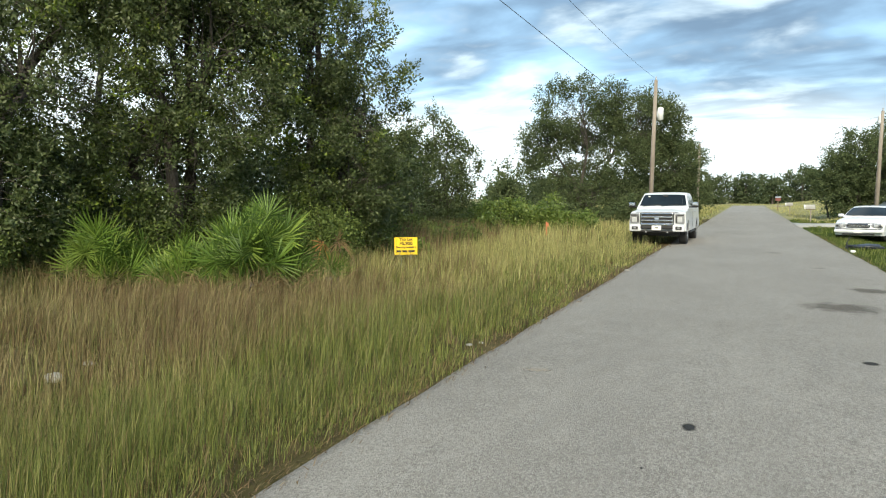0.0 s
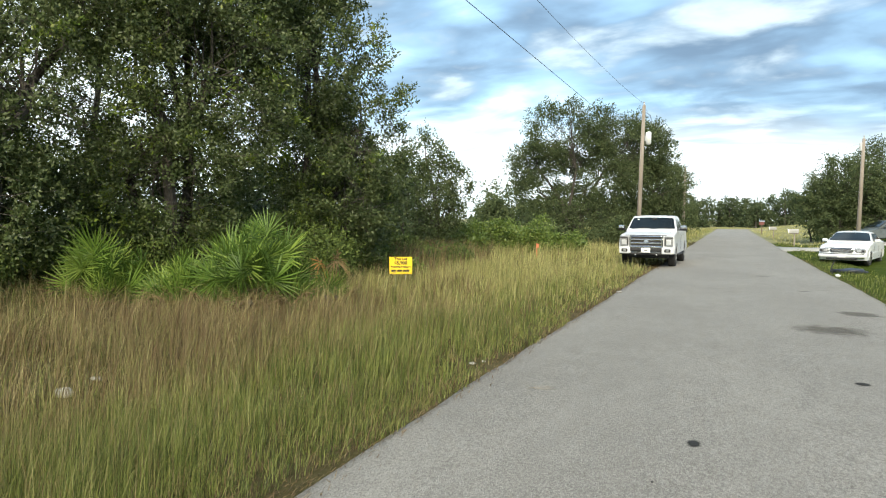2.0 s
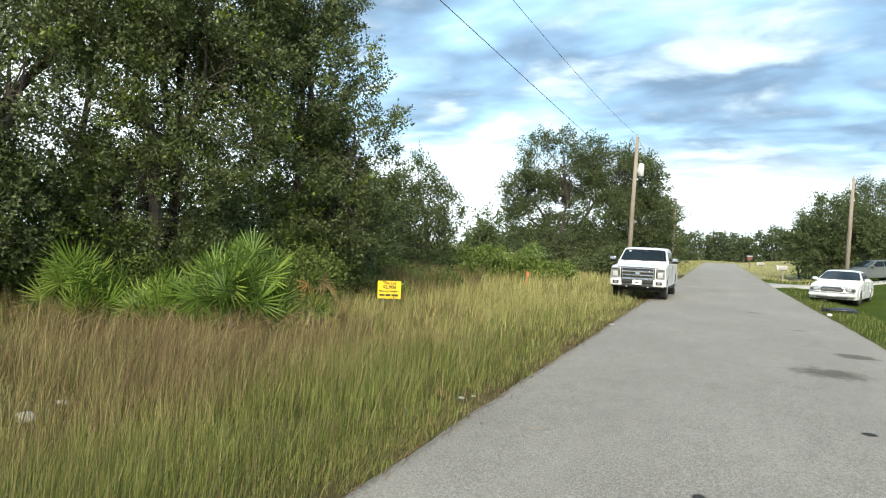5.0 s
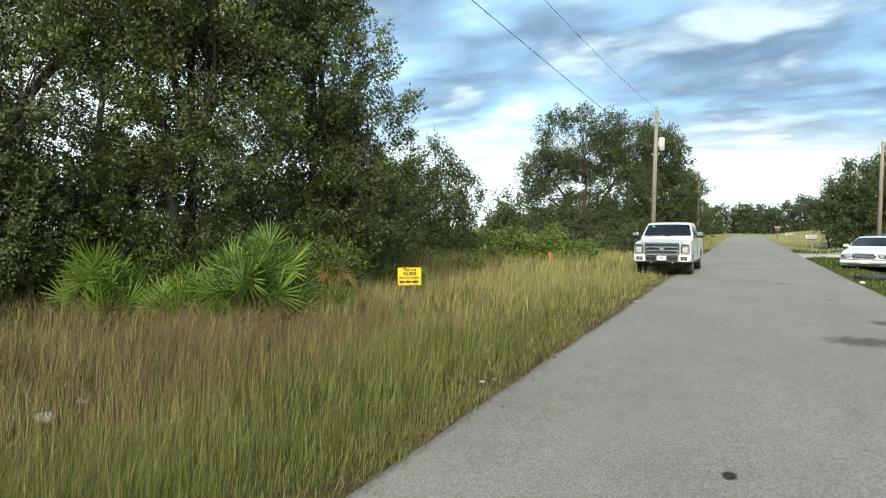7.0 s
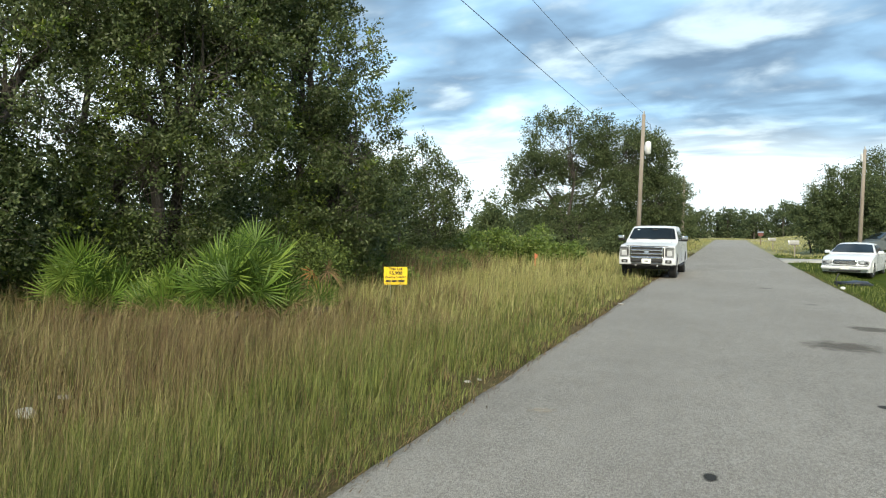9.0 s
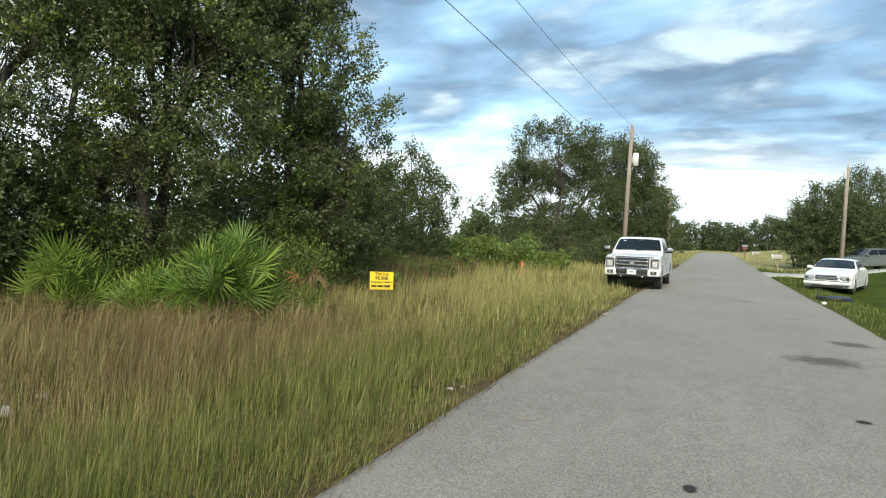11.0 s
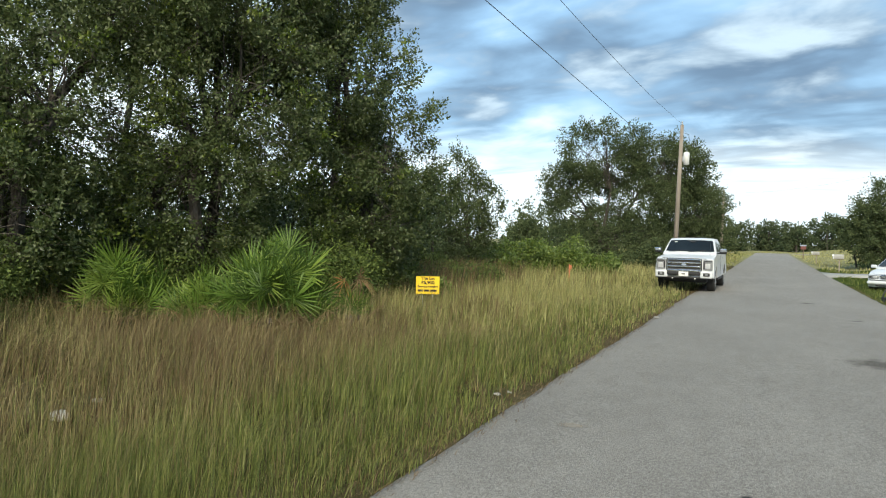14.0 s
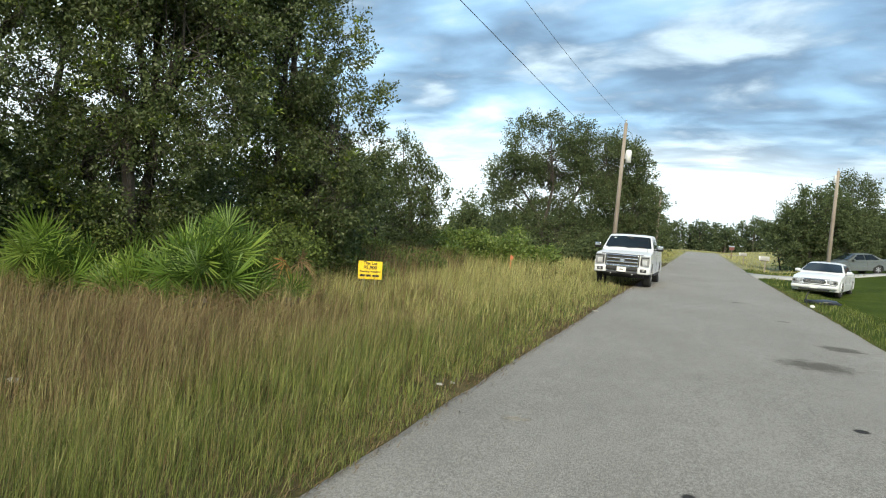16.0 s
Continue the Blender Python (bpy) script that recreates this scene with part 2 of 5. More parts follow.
M["brown_plastic"] = material("brown_bin_plastic", [(0.09, 0.06, 0.04), (0.13, 0.085, 0.06)], 3, 0.6)
M["post_wood"] = material("brown_post_wood", [(0.09, 0.06, 0.04), (0.16, 0.11, 0.075), (0.21, 0.15, 0.11)], 4, 0.9, 0.5, 40, stretch=(2, 2, 0.2))
M["white_metal"] = material("white_enamelled_metal", [(0.72, 0.72, 0.70), (0.80, 0.80, 0.78)], 5, 0.4)
M["rock"] = material("pale_limestone", [(0.40, 0.38, 0.34), (0.60, 0.58, 0.54), (0.72, 0.70, 0.67)], 7, 0.9, 0.7, 30)
M["orange"] = material("orange_flagging", [(0.50, 0.15, 0.07), (0.60, 0.22, 0.10)], 9, 0.6)


def stain_material(name, colour, strength):
    """A soaked-in stain that thins out towards its ragged edge."""
    m = material(name, [tuple(c * 0.85 for c in colour), colour, tuple(c * 1.2 for c in colour)], 3, 0.88, 0.6, 140, spec=0.3)
    N, L = m.node_tree.nodes, m.node_tree.links
    c = N.new("ShaderNodeTexCoord")
    g = N.new("ShaderNodeVectorMath")
    g.operation = "DISTANCE"
    g.inputs[1].default_value = (0.5, 0.5, 0.5)
    L.new(c.outputs["Generated"], g.inputs[0])
    n = N.new("ShaderNodeTexNoise")
    n.inputs["Scale"].default_value, n.inputs["Detail"].default_value = 5.0, 5.0
    L.new(c.outputs["Object"], n.inputs["Vector"])
    a = N.new("ShaderNodeMath")
    a.operation = "MULTIPLY_ADD"
    a.inputs[1].default_value = 0.5
    L.new(n.outputs["Fac"], a.inputs[0])
    L.new(g.outputs["Value"], a.inputs[2])
    r = N.new("ShaderNodeMapRange")
    r.interpolation_type = "SMOOTHSTEP"
    for i, v in ((1, 0.72), (2, 0.42), (3, 0.0), (4, strength)):
        r.inputs[i].default_value = v
    L.new(a.outputs[0], r.inputs[0])
    L.new(r.outputs[0], N["Principled BSDF"].inputs["Alpha"])
    return m


M["oil"] = stain_material("oil_stain", (0.025, 0.025, 0.024), 1.0)
M["damp"] = stain_material("dark_asphalt_stain", (0.115, 0.10, 0.084), 0.5)
M["patch"] = stain_material("pale_asphalt_patch", (0.40, 0.355, 0.29), 0.5)
M["bag"] = material("black_plastic_bag", [(0.01, 0.012, 0.02), (0.03, 0.035, 0.05)], 6, 0.35)
M["red_board"] = material("red_sign_board", [(0.13, 0.045, 0.035), (0.18, 0.06, 0.05)], 4, 0.6)
M["blue_board"] = material("grey_blue_sign_board", [(0.25, 0.30, 0.38), (0.32, 0.38, 0.46)], 4, 0.6)


# ---- building helpers ----
def put_mesh(bm, name, mat_, smooth=False):
    me = bpy.data.meshes.new(name)
    bm.normal_update()
    bm.to_mesh(me)
    bm.free()
    me.materials.append(mat_)
    if smooth:
        me.polygons.foreach_set("use_smooth", [True] * len(me.polygons))
    return me


def thing(name, label, category, group="", m=None):
    e = tagged(new(name), label, category, group)
    e.empty_display_size = 0.2
    if m is not None:
        e.matrix_world = m
    return e


def part(name, bm, mat_, parent, label="", smooth=False, m=None):
    ob = new(name, bm if isinstance(bm, bpy.types.Mesh) else put_mesh(bm, name, mat_, smooth))
    ob.parent = parent
    if m is not None:
        ob.matrix_basis = m
    return tagged(ob, label)


def single(name, bm, mat_, label, category="", group="", kind="", m=None, smooth=False):
    ob = new(name, bm if isinstance(bm, bpy.types.Mesh) else put_mesh(bm, name, mat_, smooth))
    if m is not None:
        ob.matrix_world = m
    return tagged(ob, label, category, group, kind)


def box(sx, sy, sz, c=(0, 0, 0), bevel=0.0, bm=None, m=None, taper=1.0):
    """A box centred on c, its top scaled by taper; edges rounded by bevel."""
    own = bmesh.new()
    bmesh.ops.create_cube(own, size=1)
    for v in own.verts:
        k = taper if v.co.z > 0 else 1
        v.co = Vector((v.co.x * sx * k, v.co.y * sy * k, v.co.z * sz)) + Vector(c)
    if bevel:
        bmesh.ops.bevel(own, geom=list(own.edges), offset=bevel, segments=2, profile=0.5, affect="EDGES")
    if m is not None:
        own.transform(m)
    if bm is None:
        return own
    tmp = bpy.data.meshes.new("tmp")
    own.to_mesh(tmp)
    own.free()
    bm.from_mesh(tmp)
    bpy.data.meshes.remove(tmp)
    return bm


def tube(points, radii, sides=8, bm=None, caps=True):
    """A tapered tube along points."""
    bm = bm or bmesh.new()
    rings = []
    for i, p in enumerate(points):
        p = Vector(p)
        a, b = Vector(points[max(0, i - 1)]), Vector(points[min(len(points) - 1, i + 1)])
        d = (b - a).normalized()
        s = d.cross(Vector((0.31, 0.95, 0.05))).normalized()
        t = d.cross(s)
        rings.append([bm.verts.new(p + (s * math.cos(k) + t * math.sin(k)) * radii[i]) for k in (2 * math.pi * j / sides for j in range(sides))])
    for r0, r1 in zip(rings, rings[1:]):
        for j in range(sides):
            bm.faces.new((r0[j], r0[(j + 1) % sides], r1[(j + 1) % sides], r1[j]))
    if caps:
        bm.faces.new(rings[0][::-1])
        bm.faces.new(rings[-1])
    return bm


def lathe(profile, axis="x", sides=24):
    """Turns (along, radius) pairs about an axis."""
    bm = bmesh.new()
    rings = []
    for a, r in profile:
        ring = []
        for j in range(sides):
            k = 2 * math.pi * j / sides
            c, s = r * math.cos(k), r * math.sin(k)
            ring.append(bm.verts.new((a, c, s) if axis == "x" else (c, s, a)))
        rings.append(ring)
    for r0, r1 in zip(rings, rings[1:]):
        for j in range(sides):
            bm.faces.new((r0[j], r0[(j + 1) % sides], r1[(j + 1) % sides], r1[j]))
    bm.faces.new(rings[0][::-1])
    bm.faces.new(rings[-1])
    bmesh.ops.recalc_face_normals(bm, faces=bm.faces)
    return bm


def plate(corners, thick, bm=None):
    """A slab on three or more corners, thickened along its own normal."""
    bm = bm or bmesh.new()
    c = [Vector(p) for p in corners]
    n = (c[1] - c[0]).cross(c[2] - c[0]).normalized() * thick
    a = [bm.verts.new(p) for p in c]
    b = [bm.verts.new(p + n) for p in c]
    bm.faces.new(a[::-1])
    bm.faces.new(b)
    for i in range(len(c)):
        j = (i + 1) % len(c)
        bm.faces.new((a[i], a[j], b[j], b[i]))
    return bm


def blob(r, seed, squash=(1, 1, 1), rough=0.25, cuts=2):
    bm = bmesh.new()
    bmesh.ops.create_icosphere(bm, subdivisions=cuts, radius=1)
    for v in bm.verts:
        k = 1 + rough * noise.noise(v.co * 1.7 + Vector((seed * 3.1, seed, 0)))
        v.co = Vector((v.co.x * squash[0], v.co.y * squash[1], v.co.z * squash[2])) * r * k
    return bm


def text_mesh(name, words, size, mat_):
    """Lettering in the built-in font, as a thin mesh in the xz plane, facing -y."""
    cu = bpy.data.curves.new(name, "FONT")
    cu.body, cu.size, cu.align_x, cu.align_y, cu.extrude, cu.offset = words, size, "CENTER", "CENTER", 0.001, size * 0.035
    tmp = bpy.data.objects.new(name, cu)
    scene.collection.objects.link(tmp)
    me = bpy.data.meshes.new_from_object(tmp)
    bpy.data.objects.remove(tmp)
    bpy.data.curves.remove(cu)
    me.name = name
    me.transform(Matrix.Rotation(radians(90), 4, "X"))
    me.materials.clear()
    me.materials.append(mat_)
    return me


def tri_mesh(name, verts, tris, mat_):
    """A mesh straight from arrays of corners and triangles."""
    me = bpy.data.meshes.new(name)
    n = len(tris)
    me.vertices.add(len(verts))
    me.vertices.foreach_set("co", np.asarray(verts, np.float32).ravel())
    me.loops.add(n * 3)
    me.loops.foreach_set("vertex_index", np.asarray(tris, np.int32).ravel())
    me.polygons.add(n)
    me.polygons.foreach_set("loop_start", np.arange(0, n * 3, 3, dtype=np.int32))
    me.update(calc_edges=True)
    me.materials.append(mat_)
    return me


def sstep(lo, hi, v):
    k = np.clip((np.asarray(v, float) - lo) / (hi - lo), 0, 1)
    return k * k * (3 - 2 * k)


ROAD_L, ROAD_R, ROAD_END = -2.51, 3.14, 138.0


def ground_z(x, y):
    """Height of the earth: a shallow swale on the wild side, a lawn that rises to the house."""
    x, y = np.asarray(x, float), np.asarray(y, float)
    dl, dr = ROAD_L - x, x - ROAD_R
    z = -0.02 - 0.16 * sstep(0.2, 3.5, dl)
    z = z - 0.13 * np.exp(-((dr - 2.6) / 1.6) ** 2) * (dr > 0)
    z = z + 0.78 * sstep(1.6, 12.0, dr) * sstep(24, 46, y)
    z = z + 0.035 * np.sin(x * 0.9 + 1.3 * np.sin(y * 0.31)) * np.sin(y * 0.8 + x * 0.3) * sstep(0.5, 3, np.maximum(dl, dr))
    return z


def gz(x, y):
    return float(ground_z(x, y))


# ---- ground, road ----
def axis_steps(marks):
    out = []
    for (a, b, s) in marks:
        out.extend(np.arange(a, b, s))
    out.append(marks[-1][1])
    return np.array(out)


gx = axis_steps([(-1500, -200, 130), (-200, -40, 16), (-40, -8, 1.0), (-8, 14, 0.4), (14, 40, 1.2), (40, 200, 16), (200, 1500, 130)])
gy = axis_steps([(-1500, -200, 130), (-200, -20, 18), (-20, 40, 0.8), (40, 150, 2.0), (150, 400, 25), (400, 2000, 160)])
GX, GY = np.meshgrid(gx, gy)
verts = np.stack([GX.ravel(), GY.ravel(), ground_z(GX, GY).ravel()], 1)
nx, ny = len(gx), len(gy)
i0 = (np.arange(ny - 1)[:, None] * nx + np.arange(nx - 1)[None, :]).ravel()
tris = np.concatenate([np.stack([i0, i0 + 1, i0 + nx + 1], 1), np.stack([i0, i0 + nx + 1, i0 + nx], 1)])
ground_mesh = tri_mesh("ground", verts, tris, M["soil"])
ground_mesh.materials.append(M["lawn"])
ground_mesh.materials.append(M["field"])
ground_mesh.polygons.foreach_set("material_index", np.where((_mid := verts[tris].mean(1))[:, 1] > 58, np.where((_mid[:, 0] > 7) & (_mid[:, 1] < 80), 1, 2), (_mid[:, 0] > 0.4) * 1).astype(np.int32))
ground_mesh.polygons.foreach_set("use_smooth", [True] * len(tris))
single("ground", ground_mesh, None, "sandy soil with dry thatch beside mown lawn", "ground", kind="structure")


def wavy(y, seed):
    return 0.015 * math.sin(y * 0.5 + seed) + 0.012 * math.sin(y * 2.7 + seed * 2) + 0.035 * noise.noise(Vector((y * 1.9, seed, 0)))


bm = bmesh.new()
rows = []
for y in np.concatenate([np.arange(-40, 30, 0.35), np.arange(30, ROAD_END, 1.5), [ROAD_END]]):
    l, r = ROAD_L + wavy(y, 1.0), ROAD_R + wavy(y, 4.0) - 0.14 * float(sstep(12, 38, y))
    xs = [l - 0.02, l, l + 0.12] + [l + (r - l) * k for k in (0.25, 0.5, 0.75)] + [r - 0.12, r, r + 0.02]
    zs = [-0.10, -0.012, 0.0, 0.02, 0.03, 0.02, 0.0, -0.012, -0.10]
    rows.append([bm.verts.new((x, y, z)) for x, z in zip(xs, zs)])
for a, b in zip(rows, rows[1:]):
    for j in range(len(a) - 1):
        bm.faces.new((a[j], a[j + 1], b[j + 1], b[j]))
single("road", bm, M["asphalt"], "worn pale grey asphalt lane with ragged edges", "road", kind="structure", smooth=True)
# cross street at the far end
single("road_crossing", box(160, 6, 0.10, (0, ROAD_END + 3.0, -0.045)), M["asphalt"], "pale grey asphalt cross street", "road", kind="structure")


def stain(name, x, y, sx, sy, mat_, seed, label, turn=0.0):
    bm = bmesh.new()
    n = 22
    ring = []
    for j in range(n):
        k = 2 * math.pi * j / n
        rr = 1 + 0.55 * noise.noise(Vector((math.cos(k) * 1.3 + seed * 5, math.sin(k) * 1.3, seed)))
        px, py = math.cos(k) * sx * rr, math.sin(k) * sy * rr
        c, s = math.cos(turn), math.sin(turn)
        ring.append((x + px * c - py * s, y + px * s + py * c))

    def rz(px):
        f = (px - ROAD_L) / (ROAD_R - ROAD_L)
        return float(np.interp(f, [0.0, 0.03, 0.25, 0.5, 0.75, 0.97, 1], [0, 0, 0.02, 0.03, 0.02, 0, 0])) + 0.004

    mid = bm.verts.new((x, y, rz(x)))
    vs = [bm.verts.new((a, b, rz(a))) for a, b in ring]
    for j in range(n):
        bm.faces.new((mid, vs[j], vs[(j + 1) % n]))
    return single(name, bm, mat_, label, "stain", kind="structure")


stain("oil_spot", -0.20, 4.27, 0.10, 0.10, M["oil"], 1, "black oil spot on grey asphalt")
stain("oil_spot", 1.36, 7.08, 0.12, 0.10, M["oil"], 2, "black oil spot on grey asphalt")
stain("oil_spot", -0.42, 3.35, 0.015, 0.02, M["oil"], 7, "small dark speck on grey asphalt")
stain("damp_stain", 1.36, 11.1, 1.0, 0.62, M["damp"], 3, "broad dark stain on grey asphalt", -0.35)
stain("damp_stain", 2.2, 13.4, 0.7, 0.55, M["damp"], 5, "broad dark stain on grey asphalt", -0.3)
stain("damp_stain", 0.9, 22.0, 0.45, 0.18, M["damp"], 6, "dark stain on grey asphalt", 0.1)
stain("damp_stain", 1.7, 17.5, 0.3, 0.12, M["damp"], 9, "dark stain on grey asphalt", 0.1)
stain("pale_patch", -1.75, 5.55, 0.24, 0.10, M["patch"], 4, "pale worn patch in grey asphalt", 0.3)

# driveway of the house, from the lane up the lawn
bm = bmesh.new()
rows = []
for x in np.linspace(ROAD_R - 0.3, 14.5, 30):
    e = 1.6 * max(0, 1 - (x - ROAD_R) / 1.6) ** 2
    mid = 46.0 + 0.75 * (x - ROAD_R)
    ys = (mid - 1.6 - e, mid - 1.5 - e, mid + 1.5 + e, mid + 1.6 + e)
    zs = [max(gz(x, yy), -0.01) + 0.03 for yy in ys]
    zs[0] -= 0.12
    zs[3] -= 0.12
    rows.append([bm.verts.new((x, yy, z)) for yy, z in zip(ys, zs)])
for a, b in zip(rows, rows[1:]):
    for j in range(3):
        bm.faces.new((a[j], b[j], b[j + 1], a[j + 1]))
bmesh.ops.recalc_face_normals(bm, faces=bm.faces)
single("driveway", bm, M["concrete"], "pale concrete driveway rising from the lane", "driveway", kind="structure", smooth=True)
# apron slab beside the near letterbox
single("driveway_near", box(9, 3.4, 0.10, (ROAD_R + 4.45, 7.9, -0.02), 0.01), M["concrete"], "pale concrete driveway apron at the lane", "driveway", kind="structure")

# ---- grass ----
rng = np.random.default_rng(5)


def blades(name, x, y, h, w, lean, mat_, label, bend=0.35):
    """Tapered, bent blades of grass on the ground; one island each."""
    n = len(x)
    z = np.where((x > ROAD_L) & (x < ROAD_R - 0.32), 0.0, ground_z(x, y) - 0.01)
    a = rng.uniform(0, 2 * np.pi, n)
    sx, sy = np.cos(a) * w / 2, np.sin(a) * w / 2
    la = rng.normal(0.6, 1.3, n)
    lx, ly = np.cos(la) * lean * h, np.sin(la) * lean * h
    base = np.stack([x, y, z], 1)
    mid = base + np.stack([lx * bend, ly * bend, h * 0.55], 1)
    tip = base + np.stack([lx, ly, h * (1 - 0.25 * lean)], 1)
    side = np.stack([sx, sy, np.zeros(n)], 1)
    v = np.stack([base - side, base + side, mid - side * 0.75, mid + side * 0.75, tip], 1).reshape(-1, 3)
    k = np.arange(n)[:, None] * 5
    t = np.concatenate([k + np.array([0, 1, 3]), k + np.array([0, 3, 2]), k + np.array([2, 3, 4])])
    return single(name, tri_mesh(name, v, t, mat_), None, label, "grass", kind="stuff")


def value(x, y, s, seed):
    """Smooth patchiness between 0 and 1."""
    return 0.5 + 0.25 * (np.sin(x * s + 1.7 * np.sin(y * s * 0.8 + seed)) + np.sin(y * s * 1.3 + seed * 2 + 1.4 * np.sin(x * s * 0.7)))


def scatter(n, r0, r1, a0, a1):
    """Even scatter in a ring sector about the lane's middle; angles from straight ahead, positive to the wild side."""
    r = np.sqrt(rng.uniform(r0 * r0, r1 * r1, n))
    a = np.radians(rng.uniform(a0, a1, n))
    return -r * np.sin(a), -0.8 + r * np.cos(a)


TIERS = [(2.4, 6.5, 2600, 0.0043), (6.5, 12, 1150, 0.0066), (12, 24, 370, 0.0115), (24, 50, 80, 0.026), (50, 150, 9, 0.08)]
pool = {k: [] for k in ("green", "dry", "red", "pale")}
for r0, r1, dens, w in TIERS:
    a1 = 100 if r0 < 10 else 88 if r0 < 20 else 60
    tuft = 12 if r0 < 20 else 3
    n = int(dens * (r1 * r1 - r0 * r0) * math.radians(a1) / 2) // tuft * tuft
    cx, cy = scatter(n // tuft, r0, r1, 0, a1)
    girth = np.repeat(rng.uniform(0.02, 0.11, n // tuft), tuft)
    tall = np.repeat(rng.uniform(0.72, 1.22, n // tuft), tuft)
    mood = np.repeat(rng.random((3, n // tuft)), tuft, axis=1)
    x, y = np.repeat(cx, tuft) + rng.normal(0, 1, n) * girth, np.repeat(cy, tuft) + rng.normal(0, 1, n) * girth
    d = ROAD_L - x + 0.12 * np.sin(y * 2.1) * np.sin(y * 0.7)
    keep = (d > 0.02) & (rng.random(n) < 0.5 + 0.5 * sstep(0.0, 0.4, d))
    # bare sandy patches
    bare = (value(x, y, 1.6, 2.0) > 0.86) & (d > 1.0)
    keep &= ~(bare & (rng.random(n) < 0.75))
    for bx, by, br in ((-6.6, 3.9, 0.55), (-7.6, 3.4, 0.9), (-3.9, 7.6, 0.38), (-2.9, 6.4, 0.4), (-9.0, 2.6, 1.2), (-8.0, 2.2, 0.9), (-9.6, 3.8, 0.8), (-8.4, 3.3, 1.4), (-10.4, 4.4, 1.1)):
        keep &= ~(((x - bx) ** 2 + (y - by) ** 2 < br * br) & (rng.random(n) < 0.8))
    keep &= rng.random(n) < 0.5 + 0.6 * value(x, y, 2.3, 7.0)
    x, y, d, tall, mood = x[keep], y[keep], d[keep], tall[keep], mood[:, keep]
    n = len(x)
    r = np.hypot(x, y)
    hgt = (0.13 + 0.33 * sstep(0.05, 1.2, d) + 0.16 * sstep(2.0, 6.0, d)) * rng.uniform(0.55, 1.2, n)
    hgt *= tall * (0.75 + 0.5 * value(x, y, 0.7, 1.0))
    hgt *= 1 - 0.25 * sstep(30, 60, y)
    hgt *= 1 - 0.4 * np.exp(-((x + 8.8) / 2.0) ** 2 - ((y - 2.6) / 1.6) ** 2)
    p_green = 0.93 - 0.52 * sstep(1.2, 3.6, d + 1.6 * (value(x, y, 0.9, 4.0) - 0.5))
    p_red = 0.46 * sstep(2.0, 4.0, d) * sstep(0.42, 0.66, value(x, y, 0.75, 3.0)) * (1 - sstep(11, 20, y))
    for rx, ry, rr in ((-7.0, 6.2, 1.5), (-8.6, 4.0, 1.6), (-6.2, 4.9, 0.9)):
        p_red = np.maximum(p_red, 0.65 * np.exp(-((x - rx) ** 2 + (y - ry) ** 2) / (rr * rr)))
    p_pale = 0.15 + 0.75 * sstep(7, 17, y)
    u, v, u2 = (np.clip(m + rng.normal(0, 0.13, n), 0, 1) for m in mood)
    is_red = u < p_red
    is_green = ~is_red & (v < p_green * (1 - 0.6 * sstep(7, 20, y)))
    is_pale = ~is_red & ~is_green & (u2 < p_pale)
    is_dry = ~is_red & ~is_green & ~is_pale
    for key, s in (("green", is_green), ("dry", is_dry), ("red", is_red), ("pale", is_pale)):
        pool[key].append((x[s], y[s], hgt[s] * (0.85 if key == "green" else 1.1), w * rng.uniform(0.6, 1.3, s.sum()) * (1.0 if key == "green" else 0.75)))
for key, name, mat_, label in (("green", "green_grass", "grass_green", "tall green grass on the verge of the lane"),
                               ("dry", "dry_grass", "grass_dry", "tall tan dry grass in the vacant lot"),
                               ("red", "rusty_grass", "grass_red", "patches of rusty brown dry grass"),
                               ("pale", "pale_grass", "grass_pale", "pale straw-coloured seeding grass")):
    x, y, h, w = (np.concatenate(c) for c in zip(*pool[key]))
    blades(name, x, y, h, w, np.where(rng.random(len(x)) < 0.16, rng.uniform(0.35, 0.8, len(x)), rng.uniform(0.02, 0.32, len(x))), M[mat_], label)

# short dense growth that hides the soil between the tufts
for r0, r1, dens, w in ((2.4, 7, 1000, 0.006), (7, 14, 380, 0.010), (14, 26, 110, 0.018)):
    n = int(dens * (r1 * r1 - r0 * r0) * math.radians(75) / 2)
    x, y = scatter(n, r0, r1, 5, 80)
    d = ROAD_L - x + 0.10 * np.sin(y * 2.1) * np.sin(y * 0.7)
    keep = (d > 0.06) & (rng.random(n) < (0.35 + 0.65 * value(x, y, 2.9, 9.0)) * (1 - 0.75 * sstep(3.0, 5.5, d)))
    x, y = x[keep], y[keep]
    tan = rng.random(len(x)) < 0.38
    for sel, mat_, label in ((~tan, "grass_green", "short green undergrowth between grass tufts"), (tan, "grass_red", "short dead undergrowth between grass tufts")):
        blades("undergrowth", x[sel], y[sel], rng.uniform(0.06, 0.21, sel.sum()), w * rng.uniform(0.6, 1.2, sel.sum()), rng.uniform(0.1, 0.9, sel.sum()), M[mat_], label)
# long arching straws before the palmettos
n = 2600
x, y = rng.uniform(-12.5, -6.0, n), rng.uniform(2.5, 11.5, n)
blades("arching_straw", x, y, rng.uniform(0.5, 1.0, n), rng.uniform(0.006, 0.010, n), rng.uniform(0.4, 1.0, n), M["grass_dry"], "long arching dry straws in the vacant lot", 0.2)
# dead thatch spilling over the ragged edges of the lane
n = 9000
y = rng.uniform(0.5, 34, n)
side = rng.random(n) < 0.75
x = np.where(side, ROAD_L - 0.10 + 0.11 * rng.normal(0, 1, n), ROAD_R - 0.14 * sstep(12, 38, y) + 0.10 + 0.10 * rng.normal(0, 1, n))
